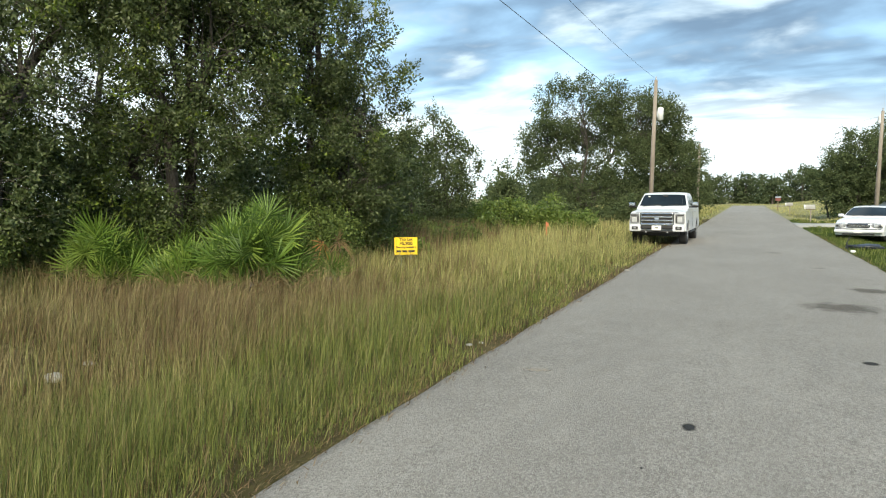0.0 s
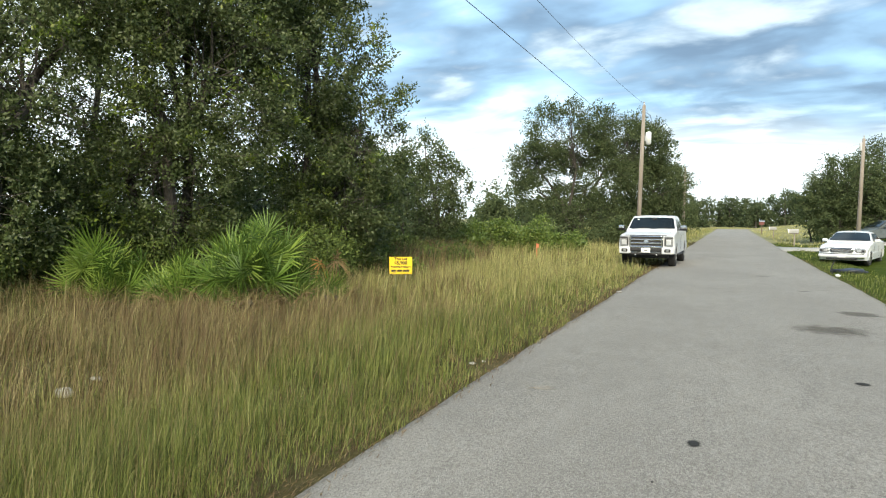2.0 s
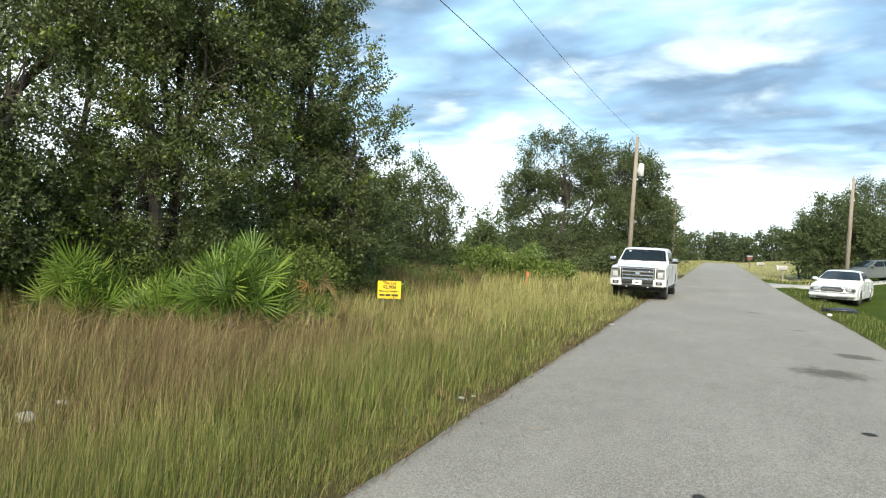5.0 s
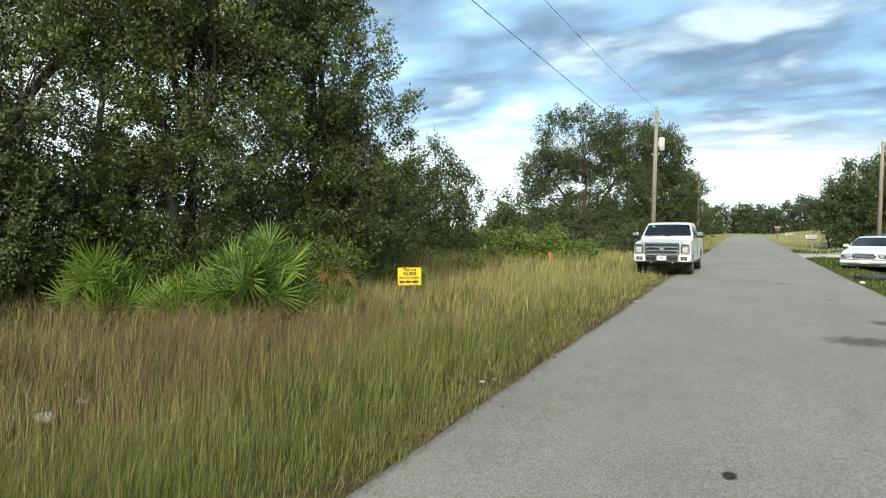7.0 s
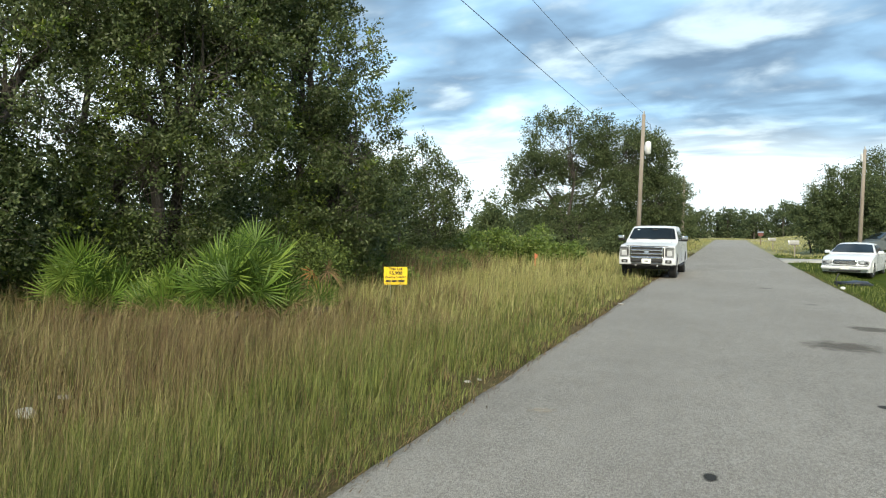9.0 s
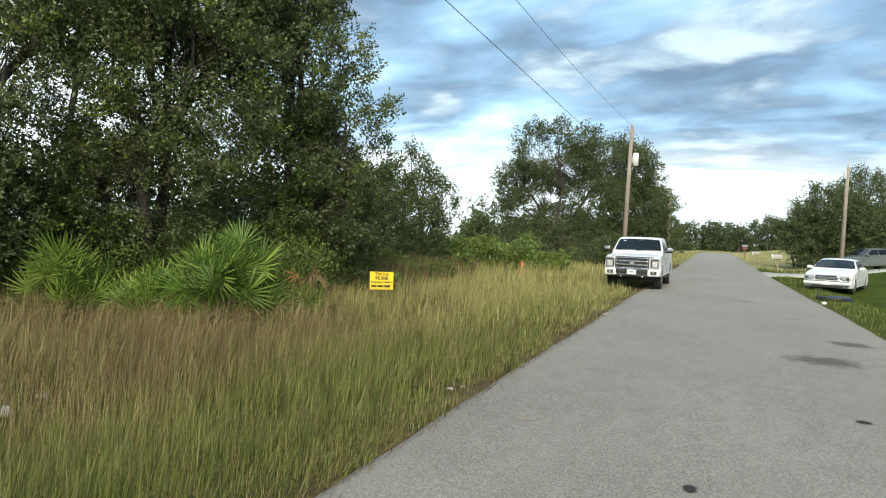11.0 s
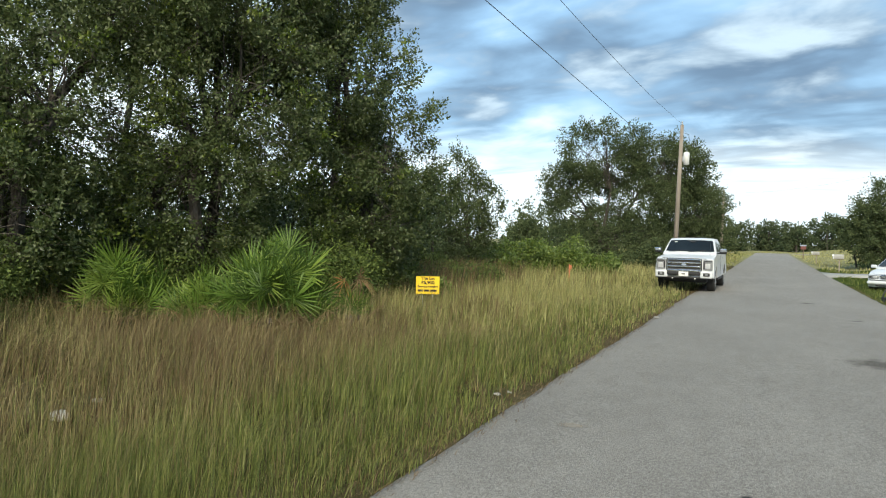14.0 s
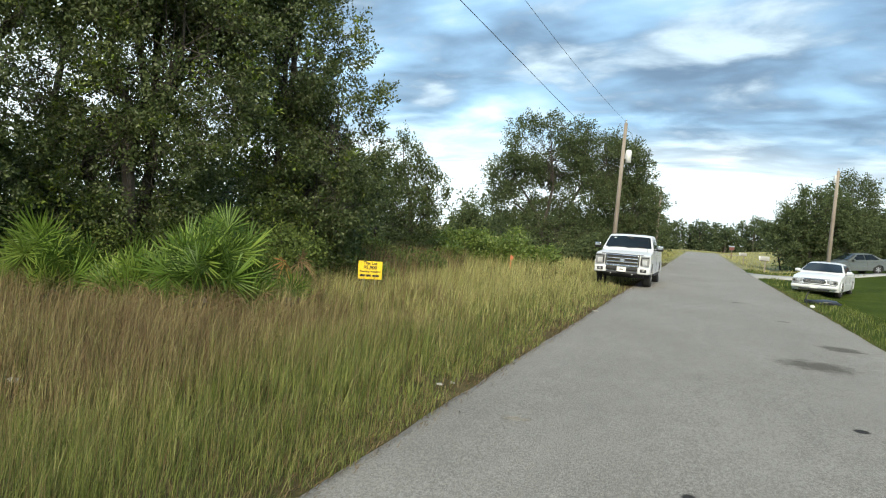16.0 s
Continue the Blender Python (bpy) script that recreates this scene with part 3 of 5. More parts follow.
blades("edge_thatch", x, y, rng.uniform(0.035, 0.075, n), rng.uniform(0.004, 0.009, n), rng.uniform(0.8, 2.2, n), M["grass_red"], "dead brown thatch along the lane's edges", 0.4)
# mown lawn and its rough edge beside the lane
pool = []
for r0, r1, dens, w, h0 in ((8, 16, 700, 0.007, 0.07), (16, 34, 170, 0.012, 0.07), (34, 60, 26, 0.03, 0.07)):
    n = int(dens * (r1 * r1 - r0 * r0) * math.radians(42) / 2)
    x, y = scatter(n, r0, r1, -42, 0)
    d = x - ROAD_R + 0.14 * sstep(12, 38, y) + 0.04 * np.sin(y * 1.7)
    rough = 1 - sstep(0.9, 2.4, d)
    keep = (d > 0.02) & ~((y > 6.1) & (y < 9.7) & (x < 12.3)) & ~((np.abs(y - 46.0 - 0.75 * (x - ROAD_R)) < 1.9)) & (rng.random(n) < 0.85 + 0.15 * rough)
    x, y, rough = x[keep], y[keep], rough[keep]
    pool.append((x, y, h0 * (0.45 + 1.5 * rough * sstep(-0.2, 0.4, x - ROAD_R)) * rng.uniform(0.6, 1.3, len(x)), w * rng.uniform(0.6, 1.2, len(x)), rough))
x, y, h, w, rough = (np.concatenate(c) for c in zip(*pool))
s = rng.random(len(x)) < 0.6 * rough
blades("lawn_grass", x[~s], y[~s], h[~s], w[~s], rng.uniform(0.1, 0.6, (~s).sum()), M["lawn_blade"], "short mown green lawn grass")
blades("verge_grass", x[s], y[s], h[s] * 1.2, w[s] * 0.8, rng.uniform(0.1, 0.5, s.sum()), M["grass_green"], "unmown yellow-green grass along the lane")
# far fields either side of the lane's end
n = 42000
x, y = np.where(rng.random(n) < 0.65, rng.uniform(3.4, 60, n), rng.uniform(-50, 3, n)), rng.uniform(50, 175, n)
keep = ((x > 3.4) | (y > ROAD_END)) & ~((y > ROAD_END - 0.5) & (y < ROAD_END + 6.5)) & ~((x > 10) & (y < 75))
blades("field_grass", x[keep], y[keep], rng.uniform(0.10, 0.26, keep.sum()), np.full(keep.sum(), 0.055), rng.uniform(0.1, 0.5, keep.sum()), M["grass_pale"], "pale uncut field grass beyond the driveway")


# ---- trees and shrubs ----
def leaves(centres, per, spread, size, seed, axes=None):
    """Folded leaf blades: sprays drawn out along a twig's axis, or round clumps where no axis is given."""
    g = np.random.default_rng(seed)
    c = np.repeat(np.asarray(centres), per, axis=0)
    n = len(c)
    o = g.normal(0, 1, (n, 3))
    o /= np.maximum(np.linalg.norm(o, axis=1, keepdims=True), 1e-6)
    if axes is None:
        c = c + o * (spread * g.random((n, 1)) ** 0.6) * np.array([1, 1, 0.75])
        d = g.normal(0, 1, (n, 3)) + o * 0.8 + np.array([0, 0, -0.25])
    else:
        a = np.repeat(np.asarray(axes), per, axis=0)
        along = g.random((n, 1)) * 1.9 - 0.75
        c = c + a * along * spread + o * (spread * 0.52 * g.random((n, 1)) ** 0.5) * (1.05 - 0.45 * np.abs(along))
        d = g.normal(0, 0.8, (n, 3)) + o * 0.7 + a * 0.6
    d /= np.linalg.norm(d, axis=1, keepdims=True)
    s = np.cross(d, g.normal(0, 1, (n, 3)))
    s /= np.maximum(np.linalg.norm(s, axis=1, keepdims=True), 1e-6)
    nrm = np.cross(d, s)
    L = size * g.uniform(0.55, 1.3, (n, 1))
    W = L * 0.25
    v = np.stack([c, c + d * L * 0.5 + s * W + nrm * W * 0.4, c + d * L, c + d * L * 0.5 - s * W + nrm * W * 0.4], 1).reshape(-1, 3)
    k = np.arange(n)[:, None] * 4
    return v, np.concatenate([k + np.array([0, 1, 2]), k + np.array([0, 2, 3])])


def tree(name, label, base, lobes, clumps, per, size, seed, trunks=1, girth=0.22, leaf="oak_leaf", spread=0.45, fork=0.3, group="", gap=-0.12, rise=0.15, fresh=0.0, grain=0.85, core=0.35):
    """Trunks that fork into limbs, one or more for each lobe of the crown, and twigs that carry sprays of leaves.
    gap: how much of the crown is left open; rise: how far the sprays point up; fresh: share of young yellow-green sprays."""
    g = random.Random(seed)
    bx, by = base
    root = thing(name, label, "tree", group, Matrix.Translation((bx, by, gz(bx, by) - 0.05)))
    wood = bmesh.new()
    centres, axes, young, young_axes = [], [], [], []
    top = max(c[2] + r[2] for c, r, k in lobes)
    feet = [(g.uniform(-0.35, 0.35) * (trunks > 1), g.uniform(-0.35, 0.35) * (trunks > 1)) for _ in range(trunks)]
    crotch = []
    for fx, fy in feet:
        lx, ly = fx * 3 + g.uniform(-0.4, 0.4), fy * 3 + g.uniform(-0.4, 0.4)
        h = top * fork * g.uniform(0.85, 1.2)
        pts = [(fx, fy, -0.1), (fx + 0.3 * lx, fy + 0.3 * ly, h * 0.4), (fx + 0.75 * lx, fy + 0.8 * ly, h * 0.8), (lx, ly, h)]
        rr = girth / math.sqrt(trunks) ** 0.6
        tube(pts, [rr * 1.35, rr, rr * 0.85, rr * 0.7], 8, wood)
        crotch.append(Vector(pts[-1]))
    total = sum(k for c, r, k in lobes)
    shift = Vector((seed * 1.7, seed * 0.9, seed * 2.3))
    for c, r, k in lobes:
        c = Vector(c)
        start = min(crotch, key=lambda p: (p - c).length)
        bend = start.lerp(c, 0.5) + Vector((g.uniform(-0.5, 0.5), g.uniform(-0.5, 0.5), g.uniform(0, 0.5))) * min(1, r[0] * 0.6)
        tube([start, bend, c, c + Vector((0, 0, r[2] * 0.6))], [girth * 0.5, girth * 0.38, girth * 0.25, girth * 0.06], 6, wood)
        n = max(6, int(clumps * k / total))
        hubs = []
        for _ in range(max(4, n // 15)):
            q = Vector((g.gauss(0, 1), g.gauss(0, 1), g.gauss(0, 1))).normalized() * g.uniform(0.35, 0.8)
            h = c + Vector((q.x * r[0], q.y * r[1], q.z * r[2]))
            hubs.append(h)
            s = start.lerp(c, g.uniform(0.45, 1.0)) if g.random() < 0.6 else bend
            m = s.lerp(h, 0.55) + Vector((g.uniform(-0.3, 0.3), g.uniform(-0.3, 0.3), g.uniform(-0.1, 0.4)))
            tube([s, m, h], [girth * 0.12, girth * 0.075, girth * 0.025], 5, wood, caps=False)
        made = tries = 0
        while made < n and tries < n * 8:
            tries += 1
            q = Vector((g.gauss(0, 1), g.gauss(0, 1), g.gauss(0, 1))).normalized()
            e = (core + (1 - core) * g.random()) ** 0.5
            edge = 1 + 0.22 * noise.noise(q * 2.1 + shift) + 0.10 * noise.noise(q * 5.0 + shift)
            if g.random() < 0.05:
                edge *= g.uniform(1.0, 1.16)
            p = c + Vector((q.x * r[0], q.y * r[1], q.z * r[2])) * e * edge
            if p.z < 0.2 or noise.noise(p * grain + shift) + 0.5 * noise.noise(p * grain * 2.3 + shift) < gap:
                continue
            made += 1
            a = (q * 0.8 + Vector((g.gauss(0, 0.5), g.gauss(0, 0.5), g.gauss(rise, 0.45)))).normalized()
            if g.random() < 0.45:
                h = min(g.sample(hubs, min(4, len(hubs))), key=lambda v: (v - p).length)
                tube([h, h.lerp(p, 0.6) + Vector((0, 0, 0.06)), p + a * spread * 0.7], [girth * 0.032, girth * 0.02, 0.004], 3, wood, caps=False)
            if g.random() < fresh * (1.0 + 1.6 * noise.noise(p * 0.5 - shift)):
                young.append(p)
                young_axes.append(a)
            else:
                centres.append(p)
                axes.append(a)
    part("trunk", wood, M["bark"], root, "rough grey-brown trunk and limbs")
    v, t = leaves(centres, per, spread, size, seed, axes)
    part("crown", tri_mesh("crown", v, t, M[leaf]), None, root)
    if young:
        v, t = leaves(young, per, spread * 0.9, size * 1.05, seed + 7, young_axes)
        part("young_foliage", tri_mesh("young_foliage", v, t, M["young_leaf"]), None, root, "yellow-green young leaves")
    return root


def bush(name, label, x, y, rx, ry, h, clumps, per, size, seed, leaf="bush_leaf", spread=0.3, group="", lift=0.0, category="shrub"):
    """Stems fanning out of one foot, with clumps of leaves over a lumpy dome."""
    g = random.Random(seed)
    root = thing(name, label, category, group, Matrix.Translation((x, y, gz(x, y) - 0.03)))
    wood = bmesh.new()
    centres = []
    lumps = [(g.uniform(-0.55, 0.55) * rx, g.uniform(-0.55, 0.55) * ry, g.uniform(0.55, 1.0) * h) for _ in range(max(3, clumps // 45))]
    for lx, ly, lz in lumps:
        tube([(lx * 0.2, ly * 0.2, 0), (lx * 0.6, ly * 0.6, lz * 0.5), (lx, ly, lz * 0.92)], [0.03, 0.02, 0.006], 5, wood, caps=False)
    for _ in range(clumps):
        lx, ly, lz = g.choice(lumps)
        q = Vector((g.gauss(0, 1), g.gauss(0, 1), g.gauss(0, 1))).normalized() * g.random() ** 0.4
        z = max(0.12 + lift, lz * 0.5 + q.z * lz * 0.5)
        k = 1.1 - 0.45 * z / h
        centres.append((lx + q.x * rx * 0.5 * k, ly + q.y * ry * 0.5 * k, z))
    part("stem", wood, M["bark"], root)
    v, t = leaves(centres, per, spread, size, seed)
    part("foliage", tri_mesh("foliage", v, t, M[leaf]), None, root)
    return root


OAK = "large live oak with dense dark green leaves and sky gaps"
# the stand of oaks behind the palmettos
tree("oak_tree", OAK, (-15.0, 8.2), [((-0.6, -0.5, 3.4), (2.3, 2.2, 2.0), 1.0), ((-1.3, -1.1, 6.5), (2.8, 2.7, 2.5), 1.7), ((1.0, 0.4, 4.6), (2.4, 2.2, 2.0), 0.8), ((-0.8, -0.8, 9.2), (2.9, 2.7, 2.2), 1.5), ((1.3, 1.9, 7.8), (1.9, 1.8, 2.2), 0.7), ((0.8, -0.6, 2.4), (2.0, 1.8, 1.6), 0.9)], 2500, 52, 0.10, 11, 3, 0.24, group="oak stand", spread=0.36, fresh=0.09, gap=-0.16)
tree("oak_tree", OAK, (-13.0, 12.0), [((-0.8, -0.6, 5.0), (2.8, 2.4, 2.2), 0.8), ((0.0, 0.0, 8.4), (3.4, 3.0, 2.8), 1.6), ((1.3, -0.2, 5.4), (2.4, 2.2, 2.4), 0.8), ((0.0, -0.8, 2.9), (2.8, 1.8, 1.6), 0.8), ((0.4, 0.4, 10.8), (2.8, 2.4, 1.6), 0.7), ((1.2, 1.5, 7.8), (1.8, 1.8, 2.4), 0.7)], 2450, 52, 0.10, 12, 3, 0.22, group="oak stand", spread=0.38, fresh=0.09, gap=-0.14)
tree("oak_tree", OAK, (-10.6, 15.0), [((0.0, 0.1, 3.5), (2.0, 2.0, 1.9), 0.9), ((-0.5, 0.0, 6.2), (2.2, 2.1, 2.3), 0.9), ((-0.6, -0.3, 8.9), (1.8, 1.9, 1.9), 0.9), ((0.8, 0.7, 4.3), (1.5, 1.4, 1.7), 0.7), ((0.5, 0.3, 2.2), (1.4, 1.3, 1.4), 0.6)], 1500, 52, 0.10, 13, 2, 0.2, group="oak stand", spread=0.36, fresh=0.09, gap=-0.06)
tree("oak_tree", "oak at the back of the stand", (-17.5, 13.5), [((0, 0, 2.2), (3.2, 3.0, 1.7), 1.0), ((0, 0, 8.6), (2.4, 2.4, 1.6), 0.5)], 420, 36, 0.17, 16, 2, 0.22, group="oak stand")
tree("oak_tree", "oak at the back of the stand", (-13.6, 18.0), [((0, 0, 2.2), (2.8, 2.4, 1.8), 1.0), ((0, 0, 6.6), (2.0, 2.2, 2.0), 0.6)], 450, 36, 0.17, 17, 2, 0.2, group="oak stand")
# the smaller, spikier tree beyond
SPIRES = [(0.1, 5.1, 0.45, 1.35), (-0.55, 4.5, 0.42, 1.2), (0.75, 4.5, 0.42, 1.25), (-1.15, 4.0, 0.45, 1.15), (1.35, 4.0, 0.45, 1.05), (1.8, 3.3, 0.45, 0.9), (-1.7, 3.3, 0.5, 0.9), (0.4, 4.0, 0.6, 1.0)]
tree("young_oak_tree", "young oak with a ragged spiky top and sparse leaves", (-14.2, 29.5), [((0.0, 0.0, 2.3), (2.2, 1.9, 1.8), 4.2)] + [((0.95 * u, 0.44 * u, z), (r * 1.25, r * 1.25, h), 0.38) for u, z, r, h in SPIRES], 880, 26, 0.13, 14, 3, 0.11, spread=0.36, gap=-0.3, rise=0.9, fork=0.2)
tree("young_oak_tree", "low rounded oak at the edge of the lot", (-15.2, 24.5), [((0.0, 0.0, 2.2), (2.2, 2.0, 1.9), 1.2), ((1.0, 0.4, 3.4), (1.3, 1.2, 1.5), 0.6)], 480, 28, 0.16, 15, 2, 0.12, spread=0.4)
bush("round_bush", "rounded dark green bush in the distance", -15.2, 44, 1.9, 1.8, 4.1, 260, 26, 0.22, 21, "far_leaf", 0.4)
# the big oak group by the utility pole
tree("oak_tree", "tall spreading oak with a broad domed crown", (-10.6, 51), [((-0.9, 0, 8.2), (3.7, 3.0, 2.9), 2.0), ((-3.7, 0, 6.3), (2.2, 2.2, 1.5), 0.7), ((-3.6, 0.2, 4.2), (2.0, 2.0, 1.4), 0.45), ((3.3, 0.4, 7.5), (2.4, 2.4, 2.3), 1.0), ((1.2, 0, 5.2), (3.6, 2.8, 2.4), 1.2), ((0.2, 0, 2.4), (4.2, 3.0, 1.9), 1.3)], 1700, 46, 0.16, 31, 3, 0.24, "far_leaf", 0.6, group="roadside oaks", gap=-0.12, grain=0.6)
tree("oak_tree", "oak with a rounded crown beside the lane", (-6.2, 54), [((0, 0, 7.2), (2.1, 2.2, 2.3), 1.0), ((0.8, 0, 4.4), (2.5, 2.4, 2.4), 1.0), ((0.2, 0, 1.8), (2.8, 2.2, 1.6), 0.8)], 900, 46, 0.16, 32, 2, 0.18, "far_leaf", 0.6, group="roadside oaks", gap=-0.2)
tree("oak_tree", "smaller oak that leans towards the lane", (-6.4, 75), [((0, 0, 5.6), (2.3, 2.2, 2.4), 1.0), ((0.5, 0, 2.6), (2.5, 2.0, 2.4), 0.9)], 520, 46, 0.20, 33, 1, 0.15, "far_leaf", 0.6, group="roadside oaks")
# trees across the lane
tree("oak_tree", "dense dark oak behind the driveway", (8.4, 62), [((0.3, 0, 4.4), (2.9, 2.6, 2.3), 1.2), ((-1.1, 0, 2.6), (2.0, 2.2, 2.3), 1.0), ((2.0, 0, 2.8), (2.8, 2.4, 2.4), 1.0)], 1150, 38, 0.18, 41, 2, 0.2, "far_leaf", 0.6, group="oaks by the driveway", gap=-0.3)
tree("oak_tree", "dark oak with a loose feathery top behind the driveway", (12.4, 66), [((-0.7, 0, 5.4), (2.3, 2.2, 2.5), 0.8), ((0.6, 0, 2.7), (3.0, 2.4, 2.4), 1.2)], 780, 38, 0.17, 42, 2, 0.2, "far_leaf", 0.6, group="oaks by the driveway", gap=-0.12, rise=0.6)
tree("dead_tree", "thin half-bare tree leaning over the field", (6.6, 66), [((-1.5, 0, 3.7), (0.8, 0.7, 0.55), 0.6), ((-0.7, 0, 2.9), (0.6, 0.6, 0.5), 0.3), ((0.5, 0, 1.5), (0.9, 0.9, 1.1), 0.5)], 90, 20, 0.20, 43, 1, 0.07, "far_leaf", 0.42, gap=0.0, rise=0.5)
for i, (x, y, h, w) in enumerate(((14.8, 69, 3.8, 2.0), (16.0, 80, 5.2, 1.7), (18.5, 84, 5.4, 2.2), (21.5, 86, 6.0, 2.4), (24.5, 82, 6.2, 2.6), (28.5, 85, 5.6, 2.4), (33, 83, 6.2, 2.8))):
    tree("yard_tree", "loose-crowned tree behind the house", (x, y), [((0, 0, h * 0.72), (w, w, h * 0.28), 1.0), ((w * 0.4, 0, h * 0.42), (w, w, h * 0.3), 0.8)], 240, 30, 0.23, 51 + i, 1, 0.16, "far_leaf", 0.6, group="trees behind the house")
# thicket under the oaks
for i, (x, y, rx, h) in enumerate(((-18.0, 6.0, 2.4, 2.6), (-20.5, 4.6, 2.6, 2.9), (-16.4, 7.6, 2.0, 2.5), (-14.9, 9.6, 2.0, 2.6), (-13.2, 11.4, 1.8, 2.5), (-11.9, 12.9, 1.8, 2.7), (-10.6, 13.7, 1.6, 2.6), (-9.9, 15.6, 1.3, 2.2), (-9.8, 13.7, 1.1, 1.9), (-15.6, 6.4, 1.8, 2.4), (-17.2, 4.4, 2.2, 3.1), (-19.2, 2.6, 2.4, 3.3), (-13.9, 6.9, 1.4, 2.2), (-15.5, 10.5, 2.4, 3.0), (-22.5, 1.5, 2.6, 3.2), (-20.8, 6.5, 2.6, 3.3), (-24.0, 4.5, 3.0, 3.7))):
    bush("understory_shrub", "dense dark green shrub under the oaks", x, y, rx, rx * 0.9, h, 210, 40, 0.080, 60 + i, "bush_leaf", 0.34, "thicket under the oaks")
for i, (x, y, rx, h) in enumerate(((-11.5, 19, 1.7, 1.6), (-13.6, 20.5, 2.0, 2.1), (-10.3, 22, 1.4, 1.2), (-12.4, 25, 1.8, 1.5), (-16, 21, 2.2, 2.6))):
    bush("field_shrub", "low dark shrub in dry grass", x, y, rx, rx, h, 150, 26, 0.12, 80 + i, "bush_leaf", 0.34, "shrubs in the field")
for i, (x, y, rx, h) in enumerate(((-13.6, 33, 1.8, 1.8), (-11.8, 33.6, 1.8, 2.2), (-9.8, 34, 1.7, 2.0), (-8.2, 34.5, 1.4, 1.6), (-10.9, 36, 2.0, 2.4), (-10.4, 26.5, 0.9, 1.25))):
    bush("bright_shrub", "light green leafy shrub in tall grass", x, y, rx, rx, h, 170, 26, 0.16, 90 + i, "bright_leaf", 0.32, "light green shrubs")
for i, (x, y, rx, h) in enumerate(((-5.2, 47, 1.3, 1.9), (-7.2, 46, 1.6, 2.1), (-9.5, 46.5, 1.6, 1.8), (-12.5, 46, 2.0, 2.0), (-17, 40, 2.6, 2.4), (-20, 34, 3.0, 2.8), (-22, 42, 3.0, 3.0))):
    bush("roadside_shrub", "dark green shrub at the foot of the oaks", x, y, rx, rx, h, 150, 24, 0.2, 100 + i, "far_leaf", 0.4, "shrubs below the oaks")
# tall brown weeds behind the sign
n = 20000
x, y = rng.uniform(-16, -7.6, n), rng.uniform(15.6, 28, n)
keep = rng.random(n) < (0.3 + 0.7 * value(x, y, 0.8, 6.0)) * sstep(-7.2, -9.5, x + 0.12 * (y - 15))
x, y = x[keep], y[keep]
half = rng.random(len(x)) < 0.8
for sel, mat_, label in ((half, "grass_red", "tall brown weeds behind the yellow sign"), (~half, "grass_green", "tall green weeds behind the yellow sign")):
    blades("tall_weeds", x[sel], y[sel], rng.uniform(0.6, 1.25, sel.sum()), rng.uniform(0.012, 0.024, sel.sum()), rng.uniform(0.05, 0.35, sel.sum()), M[mat_], label)
for i, (x, y, rx, h) in enumerate(((-10.4, 17.4, 0.9, 1.25), (-9.6, 20.5, 0.8, 1.1), (-12.0, 16.6, 1.1, 1.5), (-8.9, 17.0, 0.6, 0.8))):
    bush("field_shrub", "low leafy green shrub among brown weeds", x, y, rx, rx, h, 110, 24, 0.11, 130 + i, "bright_leaf", 0.25, "shrubs in the field")
# distant woods, with the haze in front of them mixed into the leaf colours
g = random.Random(9)
for i in range(72):
    x = -68 + i * 2.4 + g.uniform(-1.2, 1.2)
    y = 184 + g.uniform(0, 18)
    h = g.uniform(5.4, 8.3)
    w = g.uniform(2.0, 3.2)
    low = ((g.uniform(-1, 1), 0, h * 0.26), (w * 1.3, w, h * 0.26), 1.1)
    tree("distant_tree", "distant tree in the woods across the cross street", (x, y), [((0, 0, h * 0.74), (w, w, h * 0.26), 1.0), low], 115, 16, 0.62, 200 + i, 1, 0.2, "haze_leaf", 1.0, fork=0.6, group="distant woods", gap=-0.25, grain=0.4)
for i, (x, y) in enumerate(((-34, 28), (-28, 34), (-26, 48), (-20, 60), (-30, 62), (-24, 26), (-18, 72), (-13, 80), (-13, 95), (-14, 112), (-17, 128), (17, 118), (15, 130), (40, 80), (44, 100))):
    tree("background_tree", "mid-height tree in the scrub behind the lot", (x, y), [((0, 0, 3.4), (2.8, 2.8, 1.8), 1.0), ((0.4, 0, 1.5), (3.2, 2.8, 1.5), 1.0)], 150, 20, 0.30, 300 + i, 2, 0.14, "far_leaf", 0.7, group="scrub trees")


